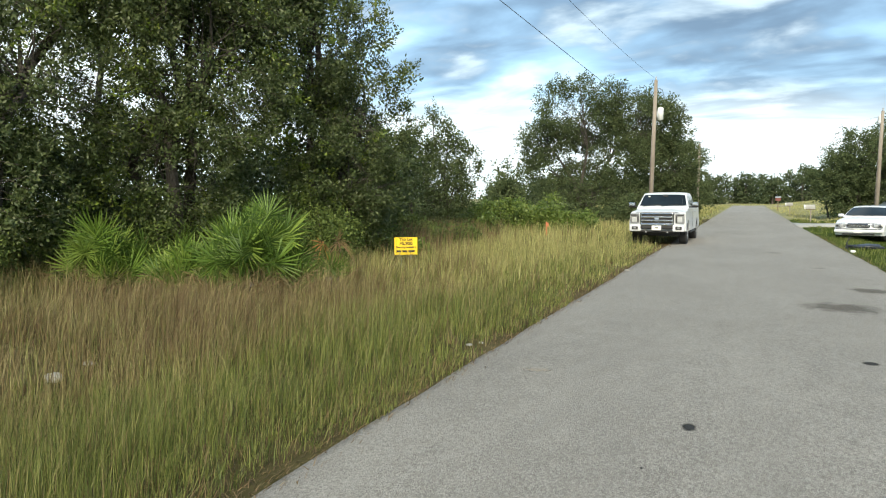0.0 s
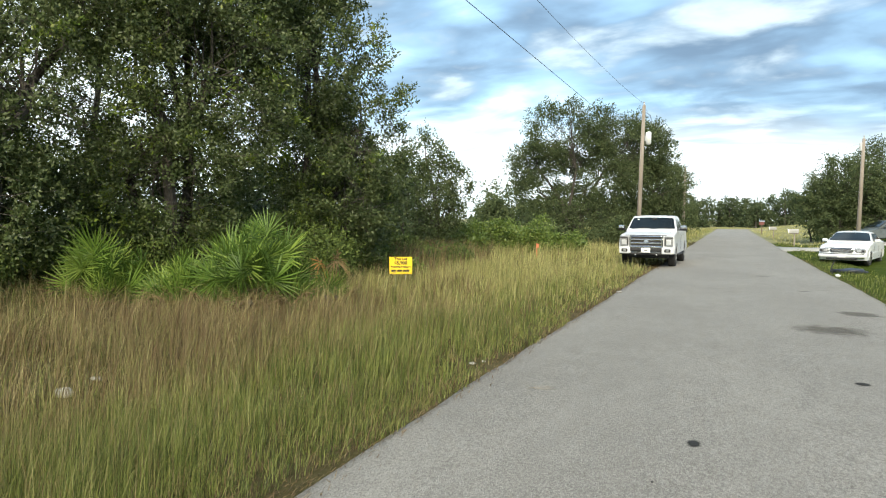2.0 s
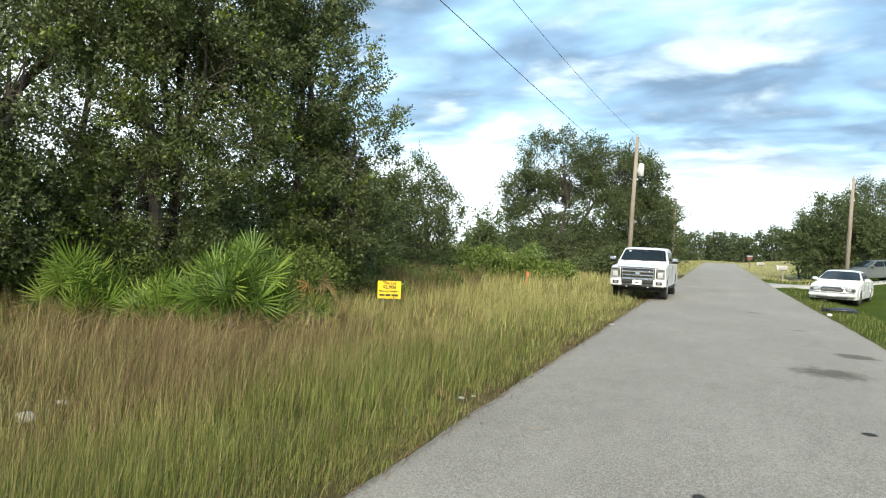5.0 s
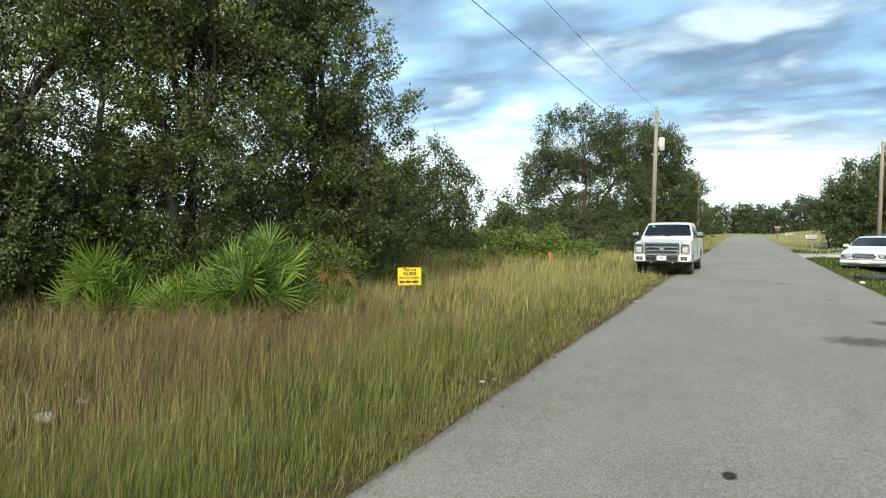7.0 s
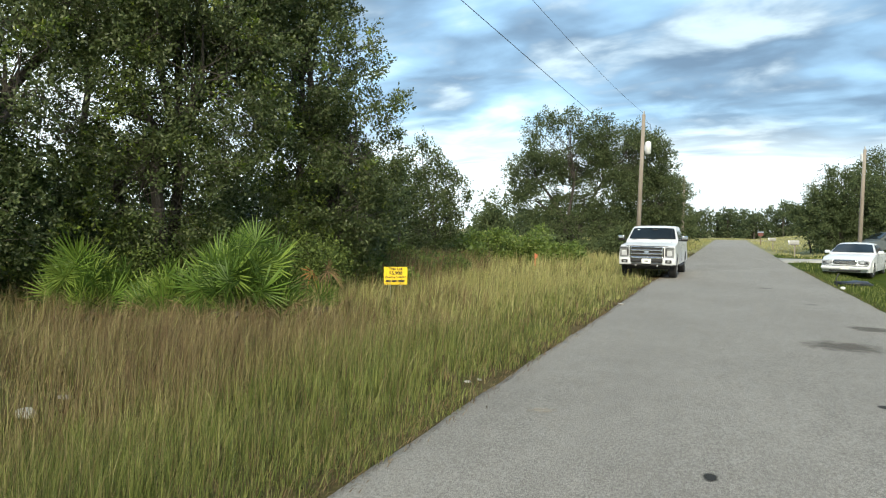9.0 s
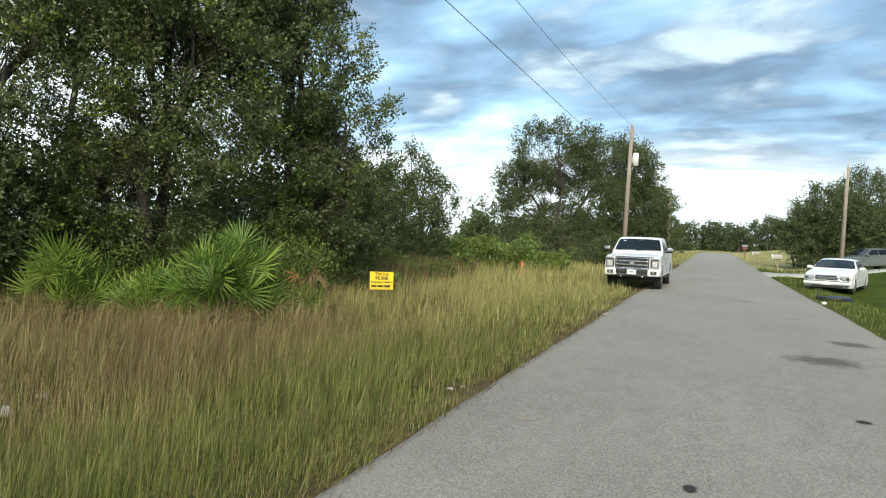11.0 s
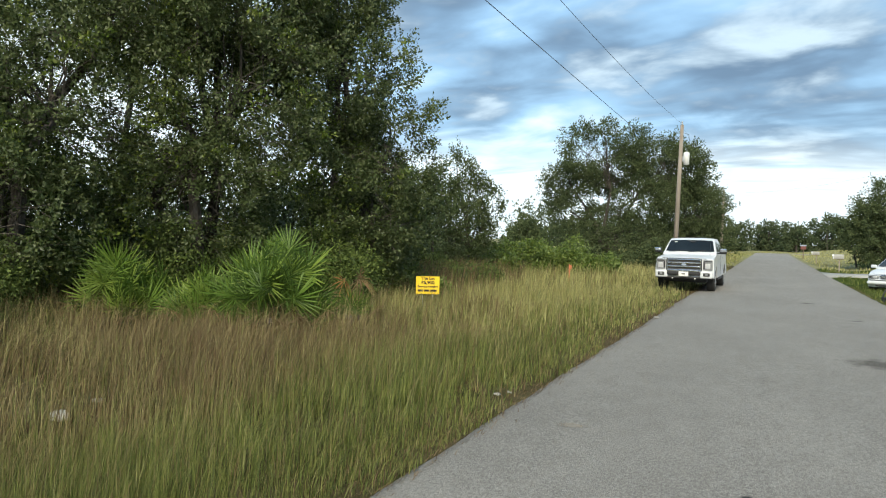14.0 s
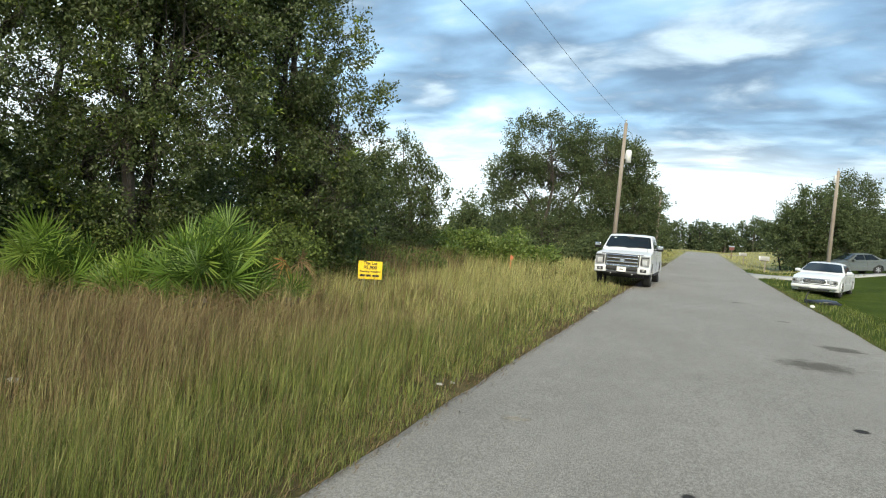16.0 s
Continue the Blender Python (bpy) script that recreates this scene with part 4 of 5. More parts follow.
# ---- palmettos ----
def frond_mesh(name, seed, leaf, fan=0.58, stalk=0.62, count=24, droop=0.12):
    """A stalk with a round fan of narrow folded leaflets."""
    g = random.Random(seed)
    bm = bmesh.new()
    tube([(0, 0, 0), (0.01, -0.02, stalk * 0.5), (0, 0, stalk)], [0.012, 0.009, 0.006], 4, bm, caps=False)
    ring = list(bm.verts)[-4:]
    hub = bm.verts.new((0, 0, stalk + 0.004))
    for j in range(4):
        bm.faces.new((ring[j], ring[(j + 1) % 4], hub))
    for i in range(count):
        a = radians(-122 + 244 * i / (count - 1) + g.uniform(-3, 3))
        L = fan * (0.80 + 0.25 * math.cos(a * 0.6)) * g.uniform(0.85, 1.08)
        d = Vector((math.sin(a), 0, math.cos(a)))
        s = Vector((math.cos(a), 0, -math.sin(a)))
        lift = 0.30 * g.uniform(0.4, 1.6)
        drop = droop * g.uniform(0.3, 2.2)
        w = 0.0155 * g.uniform(0.8, 1.2)
        pts = []
        for k in (0.0, 0.4, 0.75, 1.0):
            p = Vector((0, 0, stalk)) + d * L * k
            p.y -= lift * L * k
            p.z -= drop * L * k * k
            pts.append(p)
        prof = (0.4, 1.0, 0.75, 0.0)
        prev = None
        for p, ww in zip(pts, prof):
            if ww == 0.4:
                row = [hub, hub, hub]
            elif ww:
                row = [bm.verts.new(p - s * w * ww), bm.verts.new(p + Vector((0, 0.008 * ww, 0))), bm.verts.new(p + s * w * ww)]
                if prev[0] is hub:
                    bm.faces.new((hub, row[1], row[0]))
                    bm.faces.new((hub, row[2], row[1]))
                else:
                    bm.faces.new((prev[0], prev[1], row[1], row[0]))
                    bm.faces.new((prev[1], prev[2], row[2], row[1]))
            else:
                tip = bm.verts.new(p)
                bm.faces.new((prev[0], prev[1], tip))
                bm.faces.new((prev[1], prev[2], tip))
                row = None
            prev = row
    return put_mesh(bm, name, M[leaf])


FRONDS = [frond_mesh("frond", k, "palm_leaf", fan, stalk, count, droop) for k, fan, stalk, count, droop in
          ((1, 0.58, 0.62, 20, 0.02), (2, 0.52, 0.64, 18, 0.06), (3, 0.64, 0.60, 21, 0.0), (5, 0.50, 0.60, 17, 0.18), (6, 0.56, 0.60, 19, 0.05))]
DEAD = [frond_mesh("dead_frond", 7, "palm_dead", 0.50, 0.5, 14, 0.55), frond_mesh("dead_frond", 8, "palm_rust", 0.40, 0.5, 11, 0.45)]


def palmetto(x, y, r, h, count, seed, dead=4, rust=0, label="saw palmetto with green fan fronds in dry grass"):
    g = random.Random(seed)
    root = thing("palmetto", label, "palmetto", "saw palmettos", Matrix.Translation((x, y, gz(x, y))))
    wood = bmesh.new()
    for i in range(4):
        a = g.uniform(0, 6.28)
        tube([(0, 0, -0.05), (0.3 * r * math.cos(a), 0.3 * r * math.sin(a), 0.15), (0.55 * r * math.cos(a), 0.55 * r * math.sin(a), 0.3)], [0.10, 0.085, 0.05], 7, wood)
    part("stem", wood, M["bark"], root, "scaly brown creeping stem")
    for i in range(count):
        a = g.uniform(0, 6.28)
        e = math.asin(min(1.0, 0.05 + 0.95 * g.random()))
        q = Vector((math.cos(e) * math.cos(a), math.cos(e) * math.sin(a), math.sin(e)))
        s = g.uniform(0.8, 1.15)
        k = g.uniform(0.6, 1.0)
        fan_at = Vector((q.x * r * 0.66 * k, q.y * r * 0.66 * k, 0.15 + (h - 0.80) * q.z * k))
        axis = (q * 0.7 + Vector((g.uniform(-0.3, 0.3), g.uniform(-0.3, 0.3), 0.5 + 0.35 * q.z))).normalized()
        turn = axis.to_track_quat("Z", "Y").to_matrix().to_4x4() @ Matrix.Rotation(g.uniform(0, 6.28), 4, "Z")
        m = Matrix.Translation(fan_at - axis * 0.62 * s) @ turn @ Matrix.Scale(s, 4)
        part("frond", g.choice(FRONDS), None, root, m=m)
    for i in range(dead):
        a = g.uniform(0, 6.28)
        m = Matrix.Translation((0.5 * r * math.cos(a), 0.5 * r * math.sin(a), 0.1)) @ Matrix.Rotation(a + math.pi / 2, 4, "Z") @ Matrix.Rotation(radians(g.uniform(45, 78)), 4, "X")
        part("dead_frond", DEAD[0], None, root, "dry brown frond", m=m)
    for i in range(rust):
        a = g.uniform(0, 6.28)
        m = Matrix.Translation((0.12 * math.cos(a), 0.12 * math.sin(a), h * 0.5)) @ Matrix.Rotation(a, 4, "Z") @ Matrix.Rotation(radians(g.uniform(2, 22)), 4, "X") @ Matrix.Scale(0.85, 4)
        part("dead_frond", DEAD[0 if i else 1], None, root, "rusty orange frond" if i == 0 else "dry brown frond", m=m)
    return root


palmetto(-8.85, 9.75, 1.55, 2.4, 84, 1, 14, label="large saw palmetto with bright green fan fronds and dry skirts")
palmetto(-10.3, 9.4, 0.9, 1.6, 28, 2, 8)
palmetto(-11.9, 8.9, 1.35, 2.0, 58, 3, 9)
palmetto(-7.75, 10.9, 0.45, 1.2, 3, 5, 1, 3, "small saw palmetto with rusty orange dying fronds")
palmetto(-10.4, 2.75, 1.4, 1.85, 66, 6, 12, label="large saw palmetto with bright green fan fronds and dry skirts")
palmetto(-12.3, 5.0, 1.6, 2.45, 74, 7, 8, label="large saw palmetto with bright green fan fronds and dry skirts")
palmetto(-13.7, 3.9, 1.5, 2.45, 48, 8, 4)
palmetto(-13.4, 2.0, 1.4, 2.1, 30, 9, 4)
palmetto(-15.6, 2.0, 1.5, 2.0, 22, 10, 3)
palmetto(-17.0, 3.2, 1.5, 2.0, 20, 11, 3)

# dry weed stalks
g = random.Random(4)
stalks = thing("dry_weed", "dry pale weed stalks standing in grass", "weed", "", Matrix.Translation((-9.9, 4.95, gz(-9.9, 4.95))))
for i in range(7):
    bm = bmesh.new()
    a, b = g.uniform(-0.16, 0.16), g.uniform(-0.1, 0.1)
    h = g.uniform(0.7, 1.15)
    tube([(a * 0.4, b * 0.4, -0.02), (a * 0.7, b * 0.7, h * 0.5), (a, b, h * 0.95), (a + g.uniform(-0.08, 0.08), b, h)], [0.011, 0.009, 0.007, 0.004], 5, bm)
    part("stalk", bm, M["grass_pale"], stalks)

# ---- utility poles and wires ----
def utility_pole(x, y, top, lean, label, transformer=False, arm=False):
    z0 = gz(x, y)
    root = thing("utility_pole", label, "utility pole", "utility poles", Matrix.Translation((x, y, z0)))
    bm = tube([(0, 0, -0.3), (lean * 0.5, 0, (top - z0) * 0.5), (lean, 0, top - z0)], [0.135, 0.115, 0.09], 12)
    part("pole", bm, M["pole_wood"], root, smooth=True)
    ins = lathe([(0, 0.03), (0.06, 0.05), (0.1, 0.035), (0.16, 0.05), (0.2, 0.02)], "z", 10)
    ins.transform(Matrix.Translation((lean, 0, top - z0 + 0.003)))
    part("insulator", ins, M["metal_grey"], root, "grey insulator cap")
    if transformer:
        can = lathe([(0, 0.05), (0.03, 0.15), (0.62, 0.16), (0.68, 0.14), (0.72, 0.05)], "z", 16)
        can.transform(Matrix.Translation((lean + 0.27, -0.05, top - z0 - 2.2)))
        part("transformer", can, M["white_metal"], root, "pale grey transformer can", smooth=True)
        part("bracket", box(0.16, 0.06, 0.3, (lean + 0.15, -0.05, top - z0 - 1.85), 0.01), M["metal_grey"], root)
        br = tube([(lean + 0.05, 0, top - z0 - 0.4), (lean + 0.35, 0, top - z0 - 0.55), (lean + 0.4, 0, top - z0 - 0.9)], [0.012, 0.012, 0.012], 5)
        part("lead_wire", br, M["wire"], root)
    if arm:
        part("rack", box(0.10, 0.12, 0.5, (lean - 0.14, -0.02, top - z0 - 0.5), 0.01), M["metal_grey"], root)
        for k in range(3):
            s = lathe([(-0.06, 0.03), (-0.02, 0.045), (0.02, 0.045), (0.06, 0.03)], "z", 8)
            s.transform(Matrix.Translation((lean - 0.22, -0.02, top - z0 - 0.35 - 0.16 * k)))
            part("insulator", s, M["metal_grey"], root)
    return root


utility_pole(-4.80, 38.0, 8.15, 0.22, "tall weathered wooden utility pole with a pale transformer", transformer=True)
utility_pole(-4.35, 70.0, 6.95, 0.1, "weathered wooden utility pole by the lane")
utility_pole(7.40, 48.0, 6.93, 0.15, "weathered wooden utility pole with insulators by the driveway", arm=True)
utility_pole(-4.6, -24.0, 8.1, 0.0, "weathered wooden utility pole beside the lane")


def cable(name, a, b, sag, r, label):
    a, b = Vector(a), Vector(b)
    pts = []
    for i in range(25):
        k = i / 24
        p = a.lerp(b, k)
        p.z -= 4 * sag * k * (1 - k)
        pts.append(p)
    return single(name, tube(pts, [r] * 25, 5), M["wire"], label, "cable", "overhead cables")


cable("power_line", (-4.68, 38.0, 8.30), (-4.65, -24.0, 8.25), 1.0, 0.0065, "thin black power line strung between poles")
cable("neutral_line", (-4.75, 37.9, 5.95), (-4.62, -23.9, 5.95), 0.05, 0.008, "black cable strung below the power line")
cable("power_line", (-4.68, 38.0, 8.30), (-4.25, 70.0, 7.1), 0.4, 0.006, "thin black power line strung between poles")
cable("service_line", (7.33, 48.0, 6.5), (16.6, 60.0, 3.9), 0.3, 0.010, "thin black service cable from pole to house")
cable("service_line", (7.33, 48.0, 6.6), (-4.3, 70.0, 6.7), 0.5, 0.004, "thin black cable across the lane")


# ---- vehicles ----
def slab(profile, half, shape, cuts=(-1, -0.96, -0.82, -0.45, 0, 0.45, 0.82, 0.96, 1)):
    """A side outline drawn across the car's width and rounded by shape(u, y, z)."""
    bm = bmesh.new()
    rings = [[bm.verts.new(shape(u, y, z)) for y, z in profile] for u in cuts]
    n = len(profile)
    for a, b in zip(rings, rings[1:]):
        for j in range(n):
            bm.faces.new((a[j], a[(j + 1) % n], b[(j + 1) % n], b[j]))
    caps = [bm.faces.new(rings[0]), bm.faces.new(rings[-1][::-1])]
    bmesh.ops.triangulate(bm, faces=caps)
    bmesh.ops.recalc_face_normals(bm, faces=bm.faces)
    return bm


def shell(name, bm, mat_, parent, label="", angle=32):
    ob = part(name, bm, mat_, parent, label, smooth=True)
    ob.data.set_sharp_from_angle(angle=radians(angle))
    return ob


def arch(yc, zc, r, z0, n=9):
    """Points of a wheel arch along the sill, from front to back."""
    a0 = math.asin(max(-1, min(1, (z0 - zc) / r)))
    return [(yc - r * math.cos(a0 + (math.pi - 2 * a0) * i / (n - 1)), zc + r * math.sin(a0 + (math.pi - 2 * a0) * i / (n - 1))) for i in range(n)]


def wheel(parent, x, y, r, w, rim_r, steer=0.0):
    side = 1 if x > 0 else -1
    m = Matrix.Translation((x, y, r)) @ Matrix.Rotation(radians(steer), 4, "Z")
    prof = [(-w / 2, rim_r), (-w / 2, r - 0.03), (-w / 2 + 0.035, r), (w / 2 - 0.035, r), (w / 2, r - 0.03), (w / 2, rim_r)]
    wh = part("wheel", lathe(prof, "x", 28), M["tyre"], parent, "black tyre on an alloy rim", smooth=True, m=m)
    wh.data.set_sharp_from_angle(angle=radians(40))
    rim = lathe([(side * (w / 2 - 0.05), rim_r * 0.98), (side * (w / 2 - 0.01), rim_r * 0.95), (side * (w / 2 - 0.03), rim_r * 0.85), (side * (w / 2 - 0.05), 0.05)], "x", 20)
    # disc coloured near-black as the shade between the alloy spokes
    part("rim", rim, M["recess_shade"], wh)
    sp = bmesh.new()
    for i in range(6):
        box(0.03, rim_r * 0.24, rim_r * 0.9, (side * (w / 2 - 0.005), 0, rim_r * 0.48), 0.0, sp, Matrix.Rotation(i * math.pi / 3, 4, "X"))
    part("spokes", sp, M["rim"], wh)


def pick_up():
    root = thing("pickup_truck", "white crew-cab pickup truck parked half on the grass", "truck", "", Matrix.Translation((-2.86, 24.75, 0.0)) @ Matrix.Rotation(radians(-1.0), 4, "Z"))
    H = 1.0

    def shape(u, y, z):
        e = abs(u)
        x = u * H * (1 - 0.035 * max(0, (z - 0.95)) / 0.3 - 0.02 * max(0, 0.75 - z))
        yy = y + (0.10 * e ** 3 * (1 - min(1, max(0, y) / 0.7)) if y < 0.7 else 0)
        zz = z - (0.05 * e ** 6 if z > 1.0 else 0)
        return (x, yy, zz)

    front_a, rear_a = arch(1.02, 0.42, 0.50, 0.48), arch(4.70, 0.42, 0.50, 0.48)
    prof = [(0.06, 0.52), (0.04, 0.74), (0.05, 1.14), (0.10, 1.21), (0.45, 1.265), (1.30, 1.31), (1.55, 1.34), (3.95, 1.37), (5.80, 1.37), (5.86, 1.30), (5.86, 0.62), (5.75, 0.52)]
    prof = prof + [p for p in rear_a[::-1]] + [p for p in front_a[::-1]]
    shell("body", slab(prof, H, shape), M["white_paint"], root)
    # cab
    def cab(u, y, z):
        k = (z - 1.33) / 0.6
        return (u * (0.955 - 0.17 * max(0, k) ** 1.1), y + 0.06 * abs(u) ** 3 * (y < 2.3), z - 0.03 * abs(u) ** 4 * (k > 0.8))

    shell("cab", slab([(1.38, 1.30), (1.58, 1.42), (2.10, 1.86), (2.30, 1.925), (3.0, 1.95), (3.75, 1.93), (3.92, 1.86), (4.08, 1.36), (4.0, 1.30)], 1, cab), M["white_paint"], root)

    def w_at(u, y, z, push):
        x, yy, zz = cab(u, y, z)
        return (x, yy - push, zz + push * 0.7)

    bm = bmesh.new()
    rows = []
    for k in (0.06, 0.35, 0.65, 0.94):
        y, z = 1.55 + (2.12 - 1.55) * k, 1.395 + (1.875 - 1.395) * k
        rows.append([bm.verts.new(w_at(u, y, z, 0.02)) for u in (-0.93, -0.6, -0.2, 0.2, 0.6, 0.93)])
    for a, b in zip(rows, rows[1:]):
        for j in range(5):
            bm.faces.new((a[j], a[j + 1], b[j + 1], b[j]))
    bmesh.ops.recalc_face_normals(bm, faces=bm.faces)
    bmesh.ops.solidify(bm, geom=list(bm.faces), thickness=0.008)
    ws = shell("windshield", bm, M["glass"], root, "dark tinted windscreen")
    part("sticker", box(0.09, 0.004, 0.05, (-0.55, 1.975, 1.775), m=None), M["plate"], ws)
    part("mirror_inside", box(0.18, 0.03, 0.05, (0.06, 1.97, 1.80), 0.01), M["black_trim"], ws)
    part("wiper", tube([(-0.75, 1.52, 1.41), (-0.1, 1.60, 1.475)], [0.012, 0.008], 5), M["black_trim"], root)
    part("wiper", tube([(-0.05, 1.52, 1.41), (0.6, 1.60, 1.475)], [0.012, 0.008], 5), M["black_trim"], root)
    for s in (-1, 1):
        for (ya, yb, yc, yd) in ((1.80, 2.78, 2.78, 2.20), (2.86, 3.86, 3.74, 2.86)):
            c = []
            for y, z in ((ya, 1.42), (yb, 1.42), (yc, 1.82), (yd, 1.82)):
                x, yy, zz = cab(s, y, z)
                c.append((x + s * 0.006, yy, zz))
            part("side_window", plate(c if s > 0 else c[::-1], 0.006), M["glass"], root, "dark tinted side window")
        part("door_handle", box(0.03, 0.20, 0.035, (s * 1.005, 2.62, 1.18), 0.01), M["chrome"], root)
        part("door_handle", box(0.03, 0.20, 0.035, (s * 1.005, 3.62, 1.18), 0.01), M["chrome"], root)
        part("door_seam", box(0.006, 0.012, 0.75, (s * 1.0, 2.82, 0.95)), M["black_trim"], root)
        part("sill_step", box(0.10, 1.9, 0.06, (s * 0.98, 2.75, 0.42), 0.02), M["black_trim"], root)
        # mirror on its arm
        mi = part("mirror", box(0.26, 0.17, 0.20, (s * 1.17, 1.72, 1.45), 0.05), M["black_trim"], root, "black door mirror with chrome cap", smooth=True)
        part("mirror_cap", box(0.22, 0.06, 0.13, (s * 1.18, 1.635, 1.485), 0.025), M["chrome"], mi)
        part("mirror_arm", box(0.16, 0.09, 0.05, (s * 1.02, 1.72, 1.38), 0.015), M["black_trim"], mi)
        # stacked headlight: bright surround, dark core, lens
        hl = part("headlight", box(0.32, 0.16, 0.38, (s * 0.80, 0.11, 0.975), 0.035), M["lamp_glass"], root, "clear boxy headlight")
        part("lamp_core", box(0.17, 0.02, 0.18, (s * 0.80, 0.03, 0.93), 0.02), M["metal_grey"], hl)
        part("lamp_bar", box(0.26, 0.02, 0.045, (s * 0.81, 0.032, 1.10), 0.01), M["black_trim"], hl)
        part("lamp_bar", box(0.045, 0.02, 0.26, (s * 0.675, 0.032, 0.95), 0.01), M["black_trim"], hl)
        # lower bumper corners with fog lamps
        fo = part("bumper_corner", box(0.42, 0.26, 0.24, (s * 0.76, 0.07, 0.62), 0.045), M["white_paint"], root)
        part("fog_lamp_recess", box(0.22, 0.03, 0.12, (s * 0.77, -0.065, 0.63), 0.02), M["black_trim"], fo)
        part("fog_lamp", box(0.10, 0.02, 0.07, (s * 0.77, -0.085, 0.63), 0.015), M["lamp_glass"], fo)
        part("tow_hook", box(0.05, 0.10, 0.05, (s * 0.38, 0.02, 0.47), 0.012), M["metal_grey"], root)
    # grille
    gr = part("grille", box(1.22, 0.08, 0.42, (0, 0.045, 0.965), 0.03), M["black_trim"], root, "black grille with chrome bars")
    for z, h in ((0.895, 0.06), (1.025, 0.06), (1.145, 0.03), (0.785, 0.03)):
        part("grille_bar", box(1.14, 0.05, h, (0, -0.005, z), 0.015), M["chrome"], gr)
    for x in (-0.56, 0.56):
        part("grille_bar", box(0.045, 0.05, 0.38, (x, -0.002, 0.965), 0.015), M["chrome"], gr)
    part("badge", lathe([(-0.03, 0.085), (-0.04, 0.06), (-0.045, 0.02)], "x", 20), M["blue_board"], gr, "oval blue badge", m=Matrix.Translation((0, 0, 0.97)) @ Matrix.Rotation(radians(90), 4, "Z") @ Matrix.Diagonal((1, 1, 0.5, 1)))
    part("front_bumper", box(1.16, 0.20, 0.15, (0, 0.04, 0.665), 0.04), M["black_trim"], root, "dark bumper centre")
    part("bumper_lip", box(1.9, 0.22, 0.08, (0, 0.12, 0.50), 0.03), M["black_trim"], root)
    part("plate_bumper_strip", box(1.14, 0.06, 0.045, (0, -0.04, 0.745), 0.012), M["chrome"], root)
    pl = part("licence_plate", box(0.33, 0.014, 0.17, (0, -0.075, 0.635), 0.006), M["plate"], root, "white plate with a dark mark")
    part("mark", box(0.12, 0.004, 0.035, (0, -0.085, 0.64), 0.0), M["ink"], pl)
    part("hood_line", box(1.5, 0.012, 0.02, (0, 0.052, 1.19)), M["black_trim"], root)
    part("underbody", box(1.5, 5.0, 0.25, (0, 2.9, 0.45), 0.05), M["black_trim"], root)
    for x in (-0.84, 0.84):
        for y in (1.02, 4.70):
            wheel(root, x, y, 0.405, 0.28, 0.245)
    part("axle_front", tube([(-0.75, 1.02, 0.40), (0.75, 1.02, 0.40)], [0.05, 0.05], 8), M["black_trim"], root)
    part("tail_lamp", box(0.12, 0.06, 0.42, (0.85, 5.87, 1.05), 0.02), M["red_lens"], root)
    part("tail_lamp", box(0.12, 0.06, 0.42, (-0.85, 5.87, 1.05), 0.02), M["red_lens"], root)
    part("antenna", tube([(0.75, 1.25, 1.27), (0.76, 1.27, 1.85)], [0.006, 0.003], 4), M["black_trim"], root)


pick_up()


